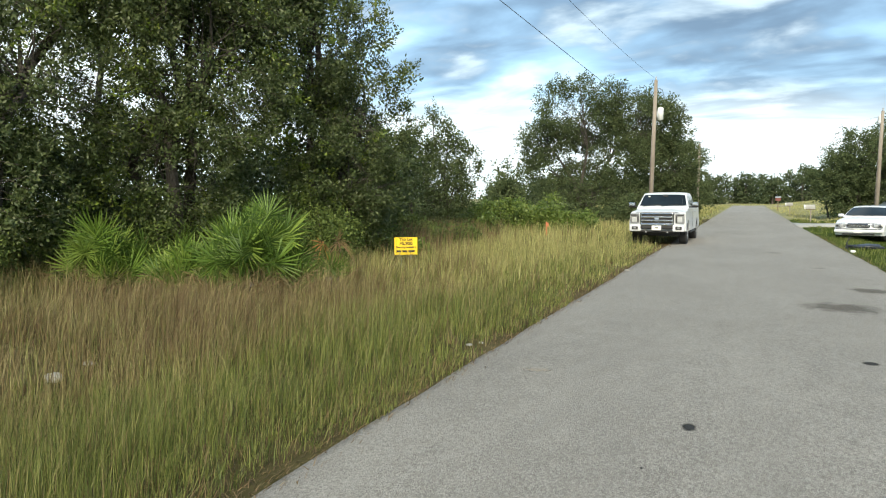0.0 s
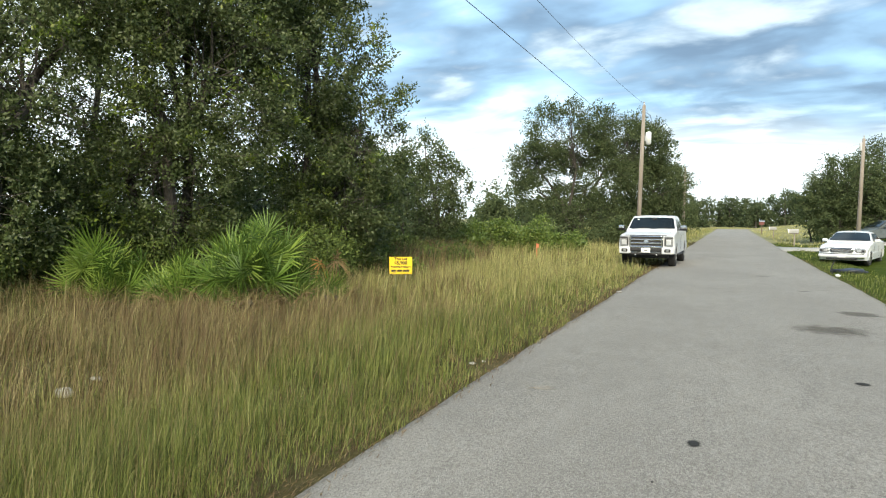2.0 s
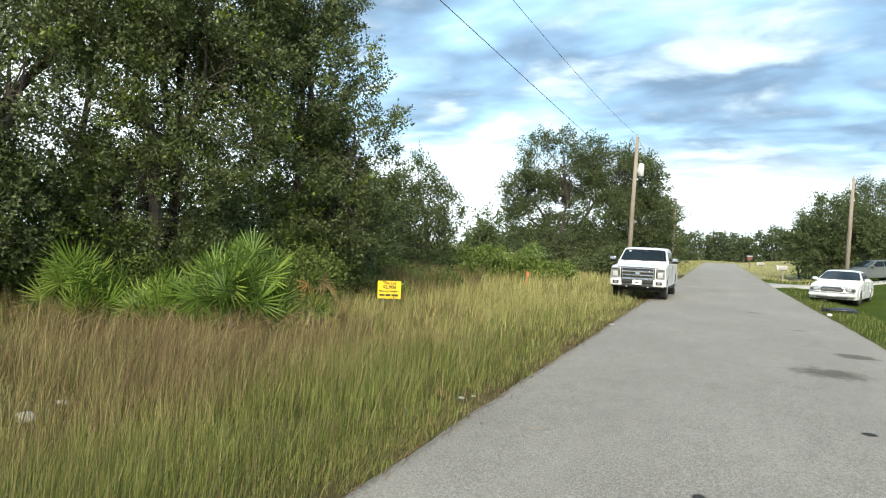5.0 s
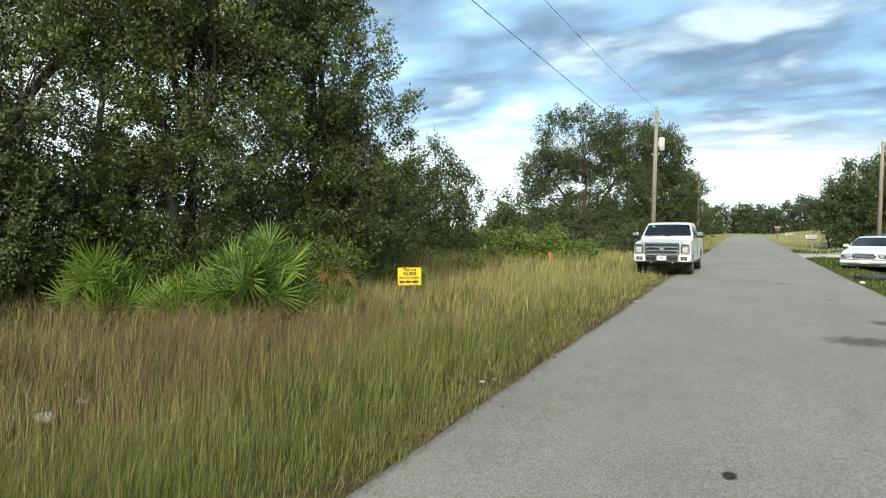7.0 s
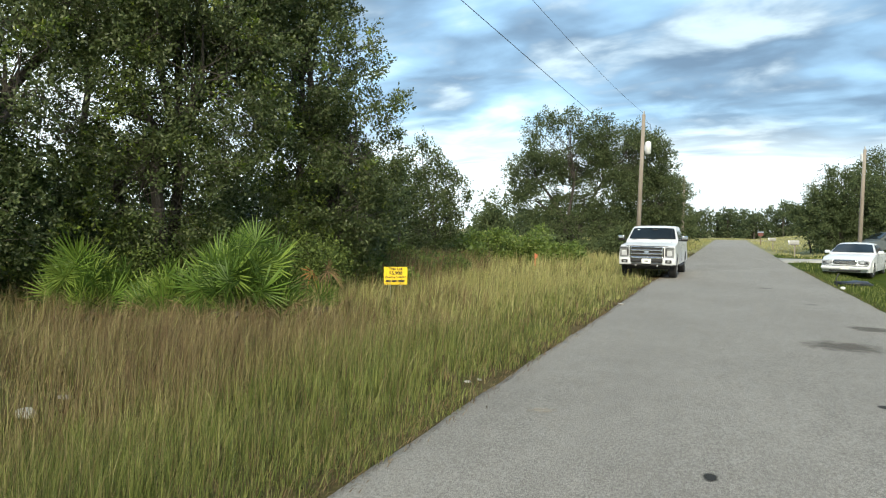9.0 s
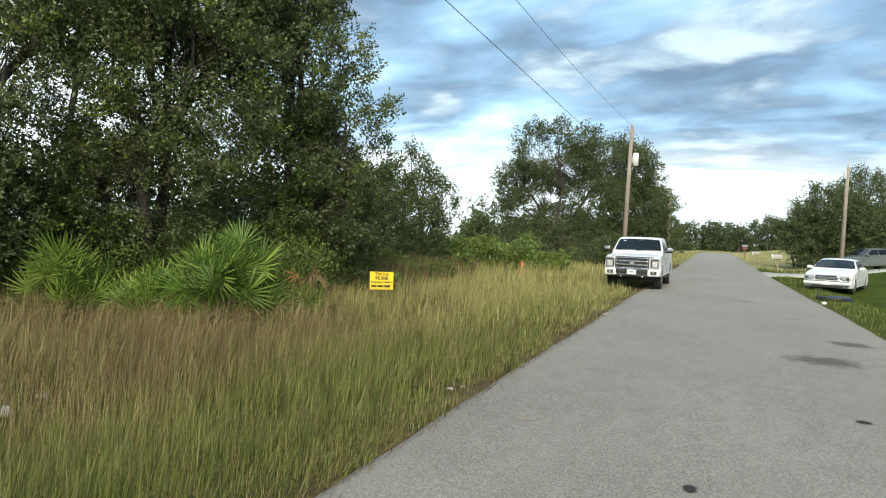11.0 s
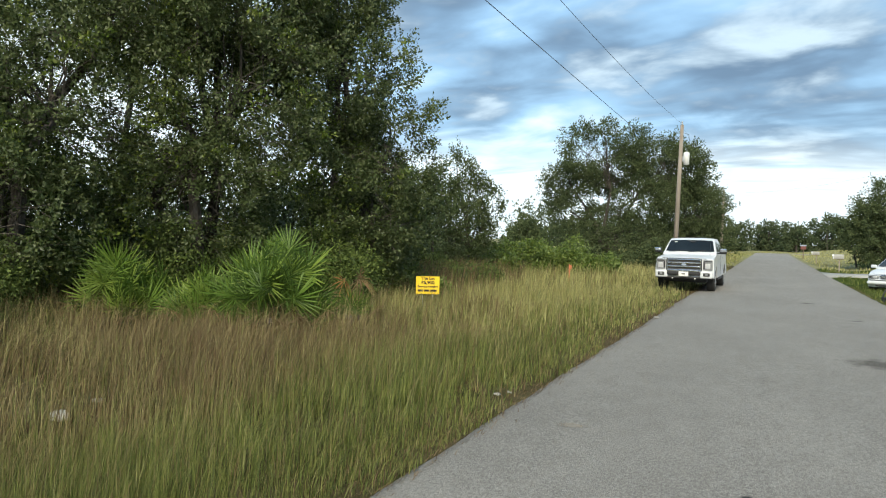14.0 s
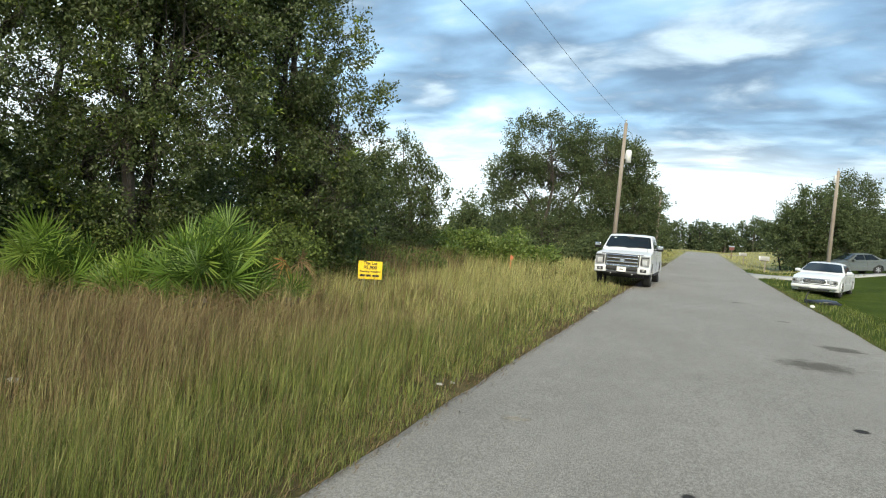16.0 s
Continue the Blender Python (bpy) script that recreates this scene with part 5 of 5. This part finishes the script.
def sedan(name, label, m, paint, L, W, hood, cowl, roof, ws, rs, trunk, r, grille=True, steer=0.0):
    """A saloon car: outline body with wheel arches, tapered glasshouse, lamps and wheels. Its nose is at y = 0."""
    root = thing(name, label, "car", "", m)
    H = W / 2
    ya, yb = 0.92, L - 1.15

    def shape(u, y, z):
        e = abs(u)
        x = u * H * (1 - 0.10 * max(0, z - 0.62) - 0.12 * max(0, 0.42 - z))
        k = max(0, 1 - y / 0.9)
        q = max(0, 1 - (L - y) / 0.8)
        yy = y + 0.22 * e ** 3 * k - 0.18 * e ** 3 * q
        return (x * (1 - 0.06 * k * k - 0.05 * q * q), yy, z - (0.07 * e ** 4 if z > 0.62 else 0))

    prof = [(0.10, 0.24), (0.02, 0.36), (0.0, 0.52), (0.05, 0.64), (0.16, 0.74), (0.7, hood - 0.03), (ws, cowl), (rs, cowl + 0.04), (L - 0.35, trunk), (L - 0.06, trunk - 0.06), (L, 0.62), (L - 0.03, 0.42), (L - 0.12, 0.26)]
    prof = prof + arch(yb, r, r + 0.06, 0.25)[::-1] + arch(ya, r, r + 0.06, 0.25)[::-1]
    shell("body", slab(prof, H, shape), paint, root)

    def cab(u, y, z):
        k = max(0, (z - cowl) / (roof - cowl))
        return (u * (H * 0.93 - 0.23 * k ** 1.2), y + 0.10 * abs(u) ** 3 * (y < (ws + rs) / 2) - 0.10 * abs(u) ** 3 * (y > (ws + rs) / 2), z - 0.04 * abs(u) ** 4 * (k > 0.8))

    wt0, rt0 = ws + 0.78, rs - 0.70
    shell("roof", slab([(ws, cowl - 0.04), (ws + 0.02, cowl + 0.02), (wt0, roof - 0.05), (wt0 + 0.25, roof - 0.005), ((wt0 + rt0) / 2, roof + 0.01), (rt0 - 0.25, roof - 0.005), (rt0, roof - 0.05), (rs - 0.02, cowl + 0.04), (rs, cowl - 0.02)], 1, cab), paint, root)
    for nm, (y0, z0, y1, z1), sgn in (("windshield", (ws + 0.05, cowl + 0.04, wt0 - 0.02, roof - 0.06), -1), ("rear_window", (rs - 0.06, cowl + 0.07, rt0 + 0.02, roof - 0.06), 1)):
        bm = bmesh.new()
        rows = []
        for k in (0.03, 0.5, 0.97):
            row = []
            for u in (-0.92, -0.5, 0, 0.5, 0.92):
                x, yy, zz = cab(u, y0 + (y1 - y0) * k, z0 + (z1 - z0) * k)
                row.append(bm.verts.new((x, yy + sgn * 0.022, zz + 0.02)))
            rows.append(row)
        for a, b in zip(rows, rows[1:]):
            for j in range(4):
                bm.faces.new((a[j], a[j + 1], b[j + 1], b[j]))
        bmesh.ops.recalc_face_normals(bm, faces=bm.faces)
        bmesh.ops.solidify(bm, geom=list(bm.faces), thickness=0.006)
        shell(nm, bm, M["glass"], root, "dark tinted window glass")
    mid = (wt0 + rt0) / 2 + 0.02
    for s in (-1, 1):
        for (y0, y1, y2, y3) in ((ws + 0.30, mid - 0.025, mid - 0.025, wt0 + 0.02), (mid + 0.025, rs - 0.30, rt0 - 0.02, mid + 0.025)):
            c = []
            for y, z in ((y0, cowl + 0.035), (y1, cowl + 0.05), (y2, roof - 0.065), (y3, roof - 0.065)):
                x, yy, zz = cab(s, y, z)
                c.append((x + s * 0.012, yy, zz))
            part("side_window", plate(c if s > 0 else c[::-1], 0.005), M["glass"], root, "dark side window")
        for y in (mid, ws + 0.15):
            part("door_seam", box(0.008, 0.012, 0.48, (s * (H - 0.008), y, 0.58)), M["black_trim"], root)
        for y in (mid - 0.25, mid + 0.75):
            part("door_handle", box(0.03, 0.17, 0.03, (s * (H * 0.985), y, cowl - 0.12), 0.01), paint, root)
        part("side_moulding", box(0.02, yb - ya - 1.0, 0.05, (s * H * 0.995, (ya + yb) / 2, 0.52), 0.008), paint, root)
        part("mirror", box(0.22, 0.13, 0.14, (s * (H + 0.07), ws + 0.42, cowl + 0.05), 0.04), paint, root, "body-coloured door mirror", smooth=True)
        hl = part("headlight", box(0.42, 0.20, 0.17, (s * (H - 0.29), 0.165, 0.645), 0.05), M["lamp_glass"], root, "clear wraparound headlight")
        part("lamp_core", box(0.13, 0.02, 0.10, (s * (H - 0.33), 0.06, 0.64), 0.02), M["metal_grey"], hl)
        part("lamp_core", box(0.09, 0.02, 0.08, (s * (H - 0.17), 0.066, 0.645), 0.02), M["black_trim"], hl)
        part("tail_lamp", box(0.36, 0.10, 0.15, (s * (H - 0.30), L - 0.08, 0.74), 0.03), M["red_lens"], root)
        for y in (ya, yb):
            wheel(root, s * (H - 0.14), y, r, 0.21, r * 0.66, steer if y == ya else 0)
    if grille:
        gr = part("grille", box(0.86, 0.07, 0.20, (0, 0.06, 0.645), 0.06), M["chrome"], root, "chrome-rimmed dark grille")
        part("grille_mesh", box(0.80, 0.03, 0.15, (0, 0.022, 0.645), 0.04), M["black_trim"], gr)
        for z in (0.61, 0.645, 0.68):
            part("grille_bar", box(0.76, 0.012, 0.010, (0, 0.004, z)), M["metal_grey"], gr)
    part("bonnet_line", box(W * 0.70, 0.012, 0.012, (0, 0.115, 0.755)), M["black_trim"], root)
    part("bumper_line", box(W * 0.86, 0.02, 0.022, (0, 0.005, 0.515), 0.004), M["black_trim"], root)
    part("front_bumper", box(W * 0.94, 0.16, 0.15, (0, 0.06, 0.42), 0.06), paint, root)
    part("air_intake", box(W * 0.62, 0.05, 0.07, (0, -0.005, 0.30), 0.02), M["black_trim"], root)
    part("licence_plate", box(0.31, 0.012, 0.15, (0, -0.028, 0.43), 0.005), M["plate"], root)
    part("rear_bumper", box(W * 0.92, 0.16, 0.2, (0, L - 0.06, 0.45), 0.06), paint, root)
    part("underbody", box(W * 0.72, L - 0.7, 0.18, (0, L / 2, 0.28), 0.04), M["black_trim"], root)
    return root


wx, wy = 4.36, 31.5
sedan("sedan", "white luxury saloon car parked askew on the grass verge", Matrix.Translation((wx, wy, -0.12)) @ Matrix.Rotation(radians(-17), 4, "Z"), M["white_paint"], 5.25, 1.89, 0.93, 0.98, 1.44, 1.62, 4.35, 1.04, 0.335, steer=-6)
sedan("sedan", "silver-green saloon car parked by the driveway", Matrix.Translation((7.7, 53.0, 0.24)) @ Matrix.Rotation(radians(-4.0), 4, "Y") @ Matrix.Rotation(radians(-66), 4, "Z"), M["silver_paint"], 4.85, 1.84, 0.92, 0.96, 1.46, 1.45, 4.2, 1.06, 0.33, grille=False)

# ---- yard sign ----
SX, SY = -8.10, 14.9
sg = thing("yard_sign", "yellow corrugated lot sign with black writing on wire legs", "sign", "", Matrix.Translation((SX, SY, gz(SX, SY))) @ Matrix.Rotation(radians(29), 4, "Z"))
zt = 0.725 - gz(SX, SY)
board = part("board", box(0.61, 0.006, 0.46, (0, 0, zt - 0.23)), M["yellow"], sg)
for words, size, dz in (("This Lot", 0.105, 0.055), ("$5,900", 0.125, 0.165), ("Financing Available!", 0.068, 0.265)):
    part("lettering", text_mesh("lettering", words, size, M["ink"]), None, board, "black printed words", m=Matrix.Translation((0, -0.0045, zt - dz)) @ Matrix.Scale(1.0, 4))
bars = bmesh.new()
for k in range(3):
    box((0.13, 0.13, 0.17)[k], 0.003, 0.055, ((-0.19, -0.03, 0.15)[k], -0.0050, zt - 0.37), 0.0, bars)
part("printed_bars", bars, M["ink"], board, "black printed bars")
for x in (-0.13, 0.13):
    part("wire_leg", tube([(x, 0.006, -0.1), (x, 0.006, zt - 0.2)], [0.004, 0.004], 5), M["metal_grey"], sg)

# survey stake
KX, KY = -7.83, 27.7
st = thing("survey_stake", "wooden survey stake with orange flagging tape", "stake", "", Matrix.Translation((KX, KY, gz(KX, KY))))
part("stake", box(0.05, 0.025, 0.95, (0, 0, 0.40), 0.003), M["orange"], st, "orange painted stake")
part("flagging", box(0.10, 0.012, 0.16, (0.05, -0.01, 0.76), 0.004), M["orange"], st, "orange plastic tape")


# ---- letterboxes ----
def letterbox(x, y, length, top, label, number=False, turn=0.0, box_mat="white_metal", post_dx=0.34, post_mat="post_wood", wide=0.10, sag=0.0):
    z0 = gz(x + post_dx, y)
    root = thing("mailbox", label, "mailbox", "", Matrix.Translation((x, y, 0)) @ Matrix.Rotation(radians(turn), 4, "Z"))
    post_up = 0.02 if post_dx > 0.2 else -0.34 * length - 0.12
    w, h = length * 0.38, length * 0.48
    bm = bmesh.new()
    ring0, ring1 = [], []
    pts = [(-w / 2, 0), (w / 2, 0), (w / 2, h * 0.5)] + [(w / 2 * math.cos(a), h * 0.5 + h * 0.5 * math.sin(a)) for a in (radians(k) for k in range(22, 180, 22))] + [(-w / 2, h * 0.5)]
    for px, r_ in ((-length / 2, ring0), (length / 2, ring1)):
        for yy, zz in pts:
            r_.append(bm.verts.new((px, yy, top - h + zz)))
    for j in range(len(pts)):
        bm.faces.new((ring0[j], ring0[(j + 1) % len(pts)], ring1[(j + 1) % len(pts)], ring1[j]))
    bm.faces.new(ring1)
    bm.faces.new(ring0[::-1])
    bmesh.ops.recalc_face_normals(bm, faces=bm.faces)
    body = shell("box", bm, M[box_mat], root)
    rim = bmesh.new()
    r0, r1 = [], []
    for px, r_, k in ((-length / 2 - 0.03, r0, 1.05), (-length / 2 + 0.01, r1, 1.05)):
        for yy, zz in pts:
            r_.append(rim.verts.new((px - 0.05 * (zz / h) * (px < -length / 2), yy * k, top - h + (zz - h / 2) * k + h / 2)))
    for j in range(len(pts)):
        rim.faces.new((r0[j], r0[(j + 1) % len(pts)], r1[(j + 1) % len(pts)], r1[j]))
    rim.faces.new(r0[::-1])
    rim.faces.new(r1)
    bmesh.ops.recalc_face_normals(rim, faces=rim.faces)
    part("door", rim, M["metal_grey"], root, "dull grey letterbox door, slightly ajar")
    part("handle", box(0.02, 0.05, 0.02, (-length / 2 - 0.075, 0, top - 0.05), 0.004), M["metal_grey"], root)
    if number:
        for k in range(4):
            part("number_bar", box(length * 0.055, 0.004, length * 0.12, (length * (0.06 + 0.11 * k), -w / 2 - 0.003, top - h + h * 0.26)), M["ink"], root, "black number bar")
    part("support", box(length * 0.9, w * 0.7, 0.045, (0.02, 0, top - h - 0.025), 0.006), M["post_wood"], root)
    pivot = Matrix.Translation((post_dx, 0, top - h))
    for ob in root.children:
        ob.matrix_basis = pivot @ Matrix.Rotation(radians(-sag), 4, "Y") @ pivot.inverted()
    part("post", box(wide, wide, top + post_up - z0 + 0.15, (post_dx, 0.0, (top + post_up + z0 - 0.15) / 2), 0.012), M[post_mat], root, "brown wooden post" if post_mat == "post_wood" else "pale weathered post")
    return root


letterbox(4.14, 13.7, 0.54, 1.08, "white metal letterbox sagging from a brown wooden post", True, 3, sag=8.0)
letterbox(4.15, 52.5, 0.62, 1.18, "pale letterbox on a wooden post by the lane", False, 0, "concrete", 0.05, "pole_wood", 0.08)
letterbox(3.95, 74.0, 0.62, 1.15, "pale letterbox on a wooden post by the lane", False, 0, "concrete", 0.05, "pole_wood", 0.08)

# red notice board near the lane's end
rs_ = thing("notice_sign", "red board with a grey-blue top on a post", "sign", "", Matrix.Translation((3.75, 96.0, gz(3.75, 96))))
part("post", box(0.10, 0.08, 1.6, (0, 0.05, 0.80), 0.01), M["post_wood"], rs_)
part("board", box(0.62, 0.05, 0.40, (0, -0.02, 1.45), 0.01), M["red_board"], rs_)
part("top_strip", box(0.70, 0.06, 0.16, (0, -0.02, 1.74), 0.01), M["blue_board"], rs_)

# ---- bins ----
def bin_(x, y, mat_, label, turn):
    root = thing("wheelie_bin", label, "bin", "", Matrix.Translation((x, y, gz(x, y) + 0.0)) @ Matrix.Rotation(radians(turn), 4, "Z"))
    b = box(0.56, 0.62, 0.98, (0, 0, 0.54), 0.03)
    for v in b.verts:
        k = 0.82 + 0.18 * (v.co.z / 1.03)
        v.co.x, v.co.y = v.co.x * k, v.co.y * k
    part("body", b, mat_, root)
    lid = part("lid", box(0.62, 0.72, 0.07, (0, -0.02, 1.07), 0.025), mat_, root)
    part("handle", tube([(-0.24, 0.36, 1.0), (0.24, 0.36, 1.0)], [0.018, 0.018], 6), M["black_trim"], lid)
    for s in (-1, 1):
        part("wheel", lathe([(s * 0.24, 0.05), (s * 0.25, 0.125), (s * 0.29, 0.125), (s * 0.30, 0.05)], "x", 14), M["tyre"], root, m=Matrix.Translation((0, 0.25, 0.125)))
    part("label_patch", box(0.14, 0.006, 0.10, (0, -0.30, 0.86)), M["plate"], root, "pale sticker")


bin_(12.95, 54.4, M["blue_plastic"], "blue plastic wheeled bin beside the house", 10)
bin_(13.75, 54.7, M["brown_plastic"], "brown plastic wheeled bin beside the house", -8)

# ---- house ----
HX, HY, HW, HD, EAVE = 15.9, 56.2, 14.0, 10.5, 2.55
hz = 0.72
house = tagged(thing("house", "single-storey cream stucco house with brown hipped roof", "house", "", Matrix.Translation((HX, HY, hz))), "", "", "", "")
part("foundation", box(HW + 0.1, HD + 0.1, 0.7, (HW / 2, HD / 2, -0.28), 0.01), M["concrete"], house)
part("wall", box(HW, 0.2, EAVE, (HW / 2, 0.1, EAVE / 2 + 0.07)), M["stucco"], house, "cream stucco wall")
part("wall", box(0.2, 4.6, EAVE, (0.1, 2.5 + 0.003, EAVE / 2 + 0.07)), M["stucco"], house)
part("wall", box(0.2, 3.4, EAVE, (0.1, HD - 1.9, EAVE / 2 + 0.07)), M["stucco"], house)
part("lintel", box(0.2, 2.1, 0.45, (0.1, 5.85, EAVE - 0.155)), M["stucco"], house)
part("wall", box(HW - 0.2, 0.2, EAVE, (HW / 2, HD - 0.1, EAVE / 2 + 0.07)), M["stucco"], house)
part("wall", box(0.2, HD - 0.4, EAVE, (HW - 0.1, HD / 2, EAVE / 2 + 0.07)), M["stucco"], house)
# the porch's shade is painted as a near-black back panel
part("porch_back", box(0.1, 2.4, EAVE, (1.6, 5.9, EAVE / 2 + 0.07)), M["recess_shade"], house, "back of the entry recess, coloured near-black for shade")
part("porch_post", box(0.14, 0.14, EAVE - 0.4, (-0.12, 6.9, (EAVE - 0.4) / 2 + 0.07), 0.01), M["white_trim"], house)
part("corner_trim", box(0.06, 0.06, EAVE, (-0.032, 0.6, EAVE / 2 + 0.07), 0.008), M["white_trim"], house)
o = 0.40
rise = (HD / 2 + o) * 0.33
ez = EAVE + 0.07
A, B, C, D = (-o, -o, ez), (HW + o, -o, ez), (HW + o, HD + o, ez), (-o, HD + o, ez)
R1, R2 = (HD / 2, HD / 2, ez + rise), (HW - HD / 2, HD / 2, ez + rise)
roof = part("roof", plate([A, B, R2, R1], 0.06), M["shingle"], house, "brown shingled hipped roof")
rb = bmesh.new()
for c in ([D, A, R1], [B, C, R2], [C, D, R1, R2]):
    plate(c, 0.06, rb)
part("roof_slopes", rb, M["shingle"], roof)
# courses of shingles on the two slopes that show
for i in range(26):
    k0, k1 = i / 26, (i + 1) / 26
    pa, pb, pc, pd = (Vector(A).lerp(Vector(R1), k0), Vector(B).lerp(Vector(R2), k0), Vector(B).lerp(Vector(R2), k1), Vector(A).lerp(Vector(R1), k1))
    n = (pb - pa).cross(pd - pa).normalized()
    part("shingle_course", plate([pa + n * 0.075, pb + n * 0.075, pc + n * 0.065, pd + n * 0.065], 0.012), M["shingle"], roof)
    pa, pb, pc, pd = (Vector(D).lerp(Vector(R1), k0), Vector(A).lerp(Vector(R1), k0), Vector(A).lerp(Vector(R1), k1), Vector(D).lerp(Vector(R1), k1))
    n = (pb - pa).cross(pd - pa)
    if n.length > 1e-6 and i < 25:
        n.normalize()
        part("shingle_course", plate([pa + n * 0.075, pb + n * 0.075, pc + n * 0.065, pd + n * 0.065], 0.012), M["shingle"], roof)
part("fascia", box(HW + 2 * o, 0.03, 0.17, (HW / 2, -o - 0.018, ez - 0.03), 0.004), M["white_trim"], house, "white gutter and fascia")
part("fascia", box(0.03, HD + 2 * o, 0.17, (-o - 0.018, HD / 2, ez - 0.03), 0.004), M["white_trim"], house, "white gutter and fascia")
part("soffit", box(HW + 2 * o, o, 0.03, (HW / 2, -o / 2 - 0.002, ez - 0.08)), M["white_trim"], house)
part("soffit", box(o, HD + o, 0.03, (-o / 2 - 0.002, HD / 2 + o / 2, ez - 0.085)), M["white_trim"], house)
part("downspout", tube([(-o, -o - 0.05, ez - 0.1), (-0.05, -0.12, ez - 0.5), (-0.05, -0.10, 0.1)], [0.045, 0.045, 0.045], 6), M["white_trim"], house, "white downspout")
part("vent_pipe", tube([(3.6, 2.6, ez + 1.0), (3.6, 2.6, ez + 2.3)], [0.06, 0.06], 10), M["white_trim"], roof)
part("vent_pipe", tube([(1.2, 4.2, ez + 0.5), (1.2, 4.2, ez + 1.15)], [0.05, 0.05], 10), M["white_trim"], roof)
mt = part("electric_meter", box(0.5, 0.14, 0.75, (2.1, -0.075, 1.35), 0.02), M["metal_grey"], house, "grey electric meter box with conduits")
part("meter_dial", lathe([(-0.05, 0.11), (0.0, 0.12), (0.03, 0.10)], "x", 16), M["glass"], mt, m=Matrix.Translation((2.1, -0.17, 1.5)) @ Matrix.Rotation(radians(90), 4, "Z"))
part("panel_box", box(0.75, 0.12, 0.55, (2.9, -0.065, 1.3), 0.02), M["metal_grey"], mt)
part("conduit", tube([(2.1, -0.06, 1.7), (2.1, -0.06, ez - 0.15)], [0.03, 0.03], 8), M["metal_grey"], mt)
part("conduit", tube([(3.05, -0.05, 1.05), (2.95, -0.06, 0.75), (2.75, -0.05, 0.55)], [0.03, 0.03, 0.03], 8), M["black_trim"], mt)
part("wall_vent", lathe([(0.0, 0.15), (0.04, 0.14), (0.05, 0.06)], "x", 16), M["metal_grey"], house, "round grey wall vent", m=Matrix.Translation((0.95, -0.004, 1.45)) @ Matrix.Rotation(radians(-90), 4, "Z"))
part("wall_vent", lathe([(0.0, 0.10), (0.03, 0.09), (0.04, 0.04)], "x", 16), M["metal_grey"], house, "round grey wall vent", m=Matrix.Translation((4.5, -0.004, 1.5)) @ Matrix.Rotation(radians(-90), 4, "Z"))
wv = part("window", box(1.2, 0.06, 1.0, (8.2, -0.02, 1.55), 0.01), M["white_trim"], house, "white framed window")
part("pane", box(1.06, 0.02, 0.86, (8.2, -0.055, 1.55)), M["glass"], wv)
part("pipe_stub", box(0.12, 0.12, 0.9, (6.0, -0.3, 0.48), 0.02), M["black_trim"], house)

# ---- litter and stones ----
single("rock", blob(0.085, 1, (1.3, 0.9, 0.65), 0.5), M["rock"], "pale limestone rock lying in dry grass", "rock", m=Matrix.Translation((-6.28, 3.56, gz(-6.28, 3.56) + 0.09)), smooth=True)
single("rock", blob(0.026, 2, (1.5, 1, 0.7), 0.8), M["concrete"], "flat pale rock beside the worn verge", "rock", m=Matrix.Translation((-2.86, 6.45, gz(-2.86, 6.45) + 0.01)), smooth=True)
single("rock", blob(0.025, 3, (1.3, 1, 0.6), 0.5), M["concrete"], "small pale stone beside the worn verge", "rock", m=Matrix.Translation((-2.78, 6.62, gz(-2.78, 6.62) + 0.005)), smooth=True)
single("rock", blob(0.10, 4, (1.5, 1, 0.5), 0.5), M["rock"], "pale rock at the edge of the lane", "rock", m=Matrix.Translation((3.38, 11.25, gz(3.38, 11.25) + 0.04)), smooth=True)
single("rock", blob(0.06, 6, (1.5, 1, 0.4), 0.5), M["concrete"], "flat pale rock half sunk in dry grass", "rock", m=Matrix.Translation((-6.68, 4.28, gz(-6.68, 4.28) + 0.03)), smooth=True)
single("paper_scrap", blob(0.055, 5, (1.4, 0.8, 0.35), 0.6), M["concrete"], "crumpled white paper at the lane's edge", "litter", m=Matrix.Translation((-2.42, 15.4, 0.02)), smooth=True)
single("paper_scrap", blob(0.06, 7, (1.2, 1, 0.8), 0.6), M["plate"], "crumpled white scrap at the lane's edge", "litter", m=Matrix.Translation((3.2, 23.4, 0.03)), smooth=True)
single("plastic_bag", blob(0.42, 8, (1.4, 0.8, 0.2), 0.6), M["bag"], "crumpled black plastic bag on the grass", "litter", m=Matrix.Translation((3.85, 25.6, gz(3.85, 25.6) + 0.10)), smooth=True)
single("cable_stub", tube([(3.25, 24.9, -0.1), (3.2, 24.9, 0.2), (3.3, 25.0, 0.42)], [0.02, 0.02, 0.015], 6), M["black_trim"], "short dark stub standing at the lane's edge", "stub")
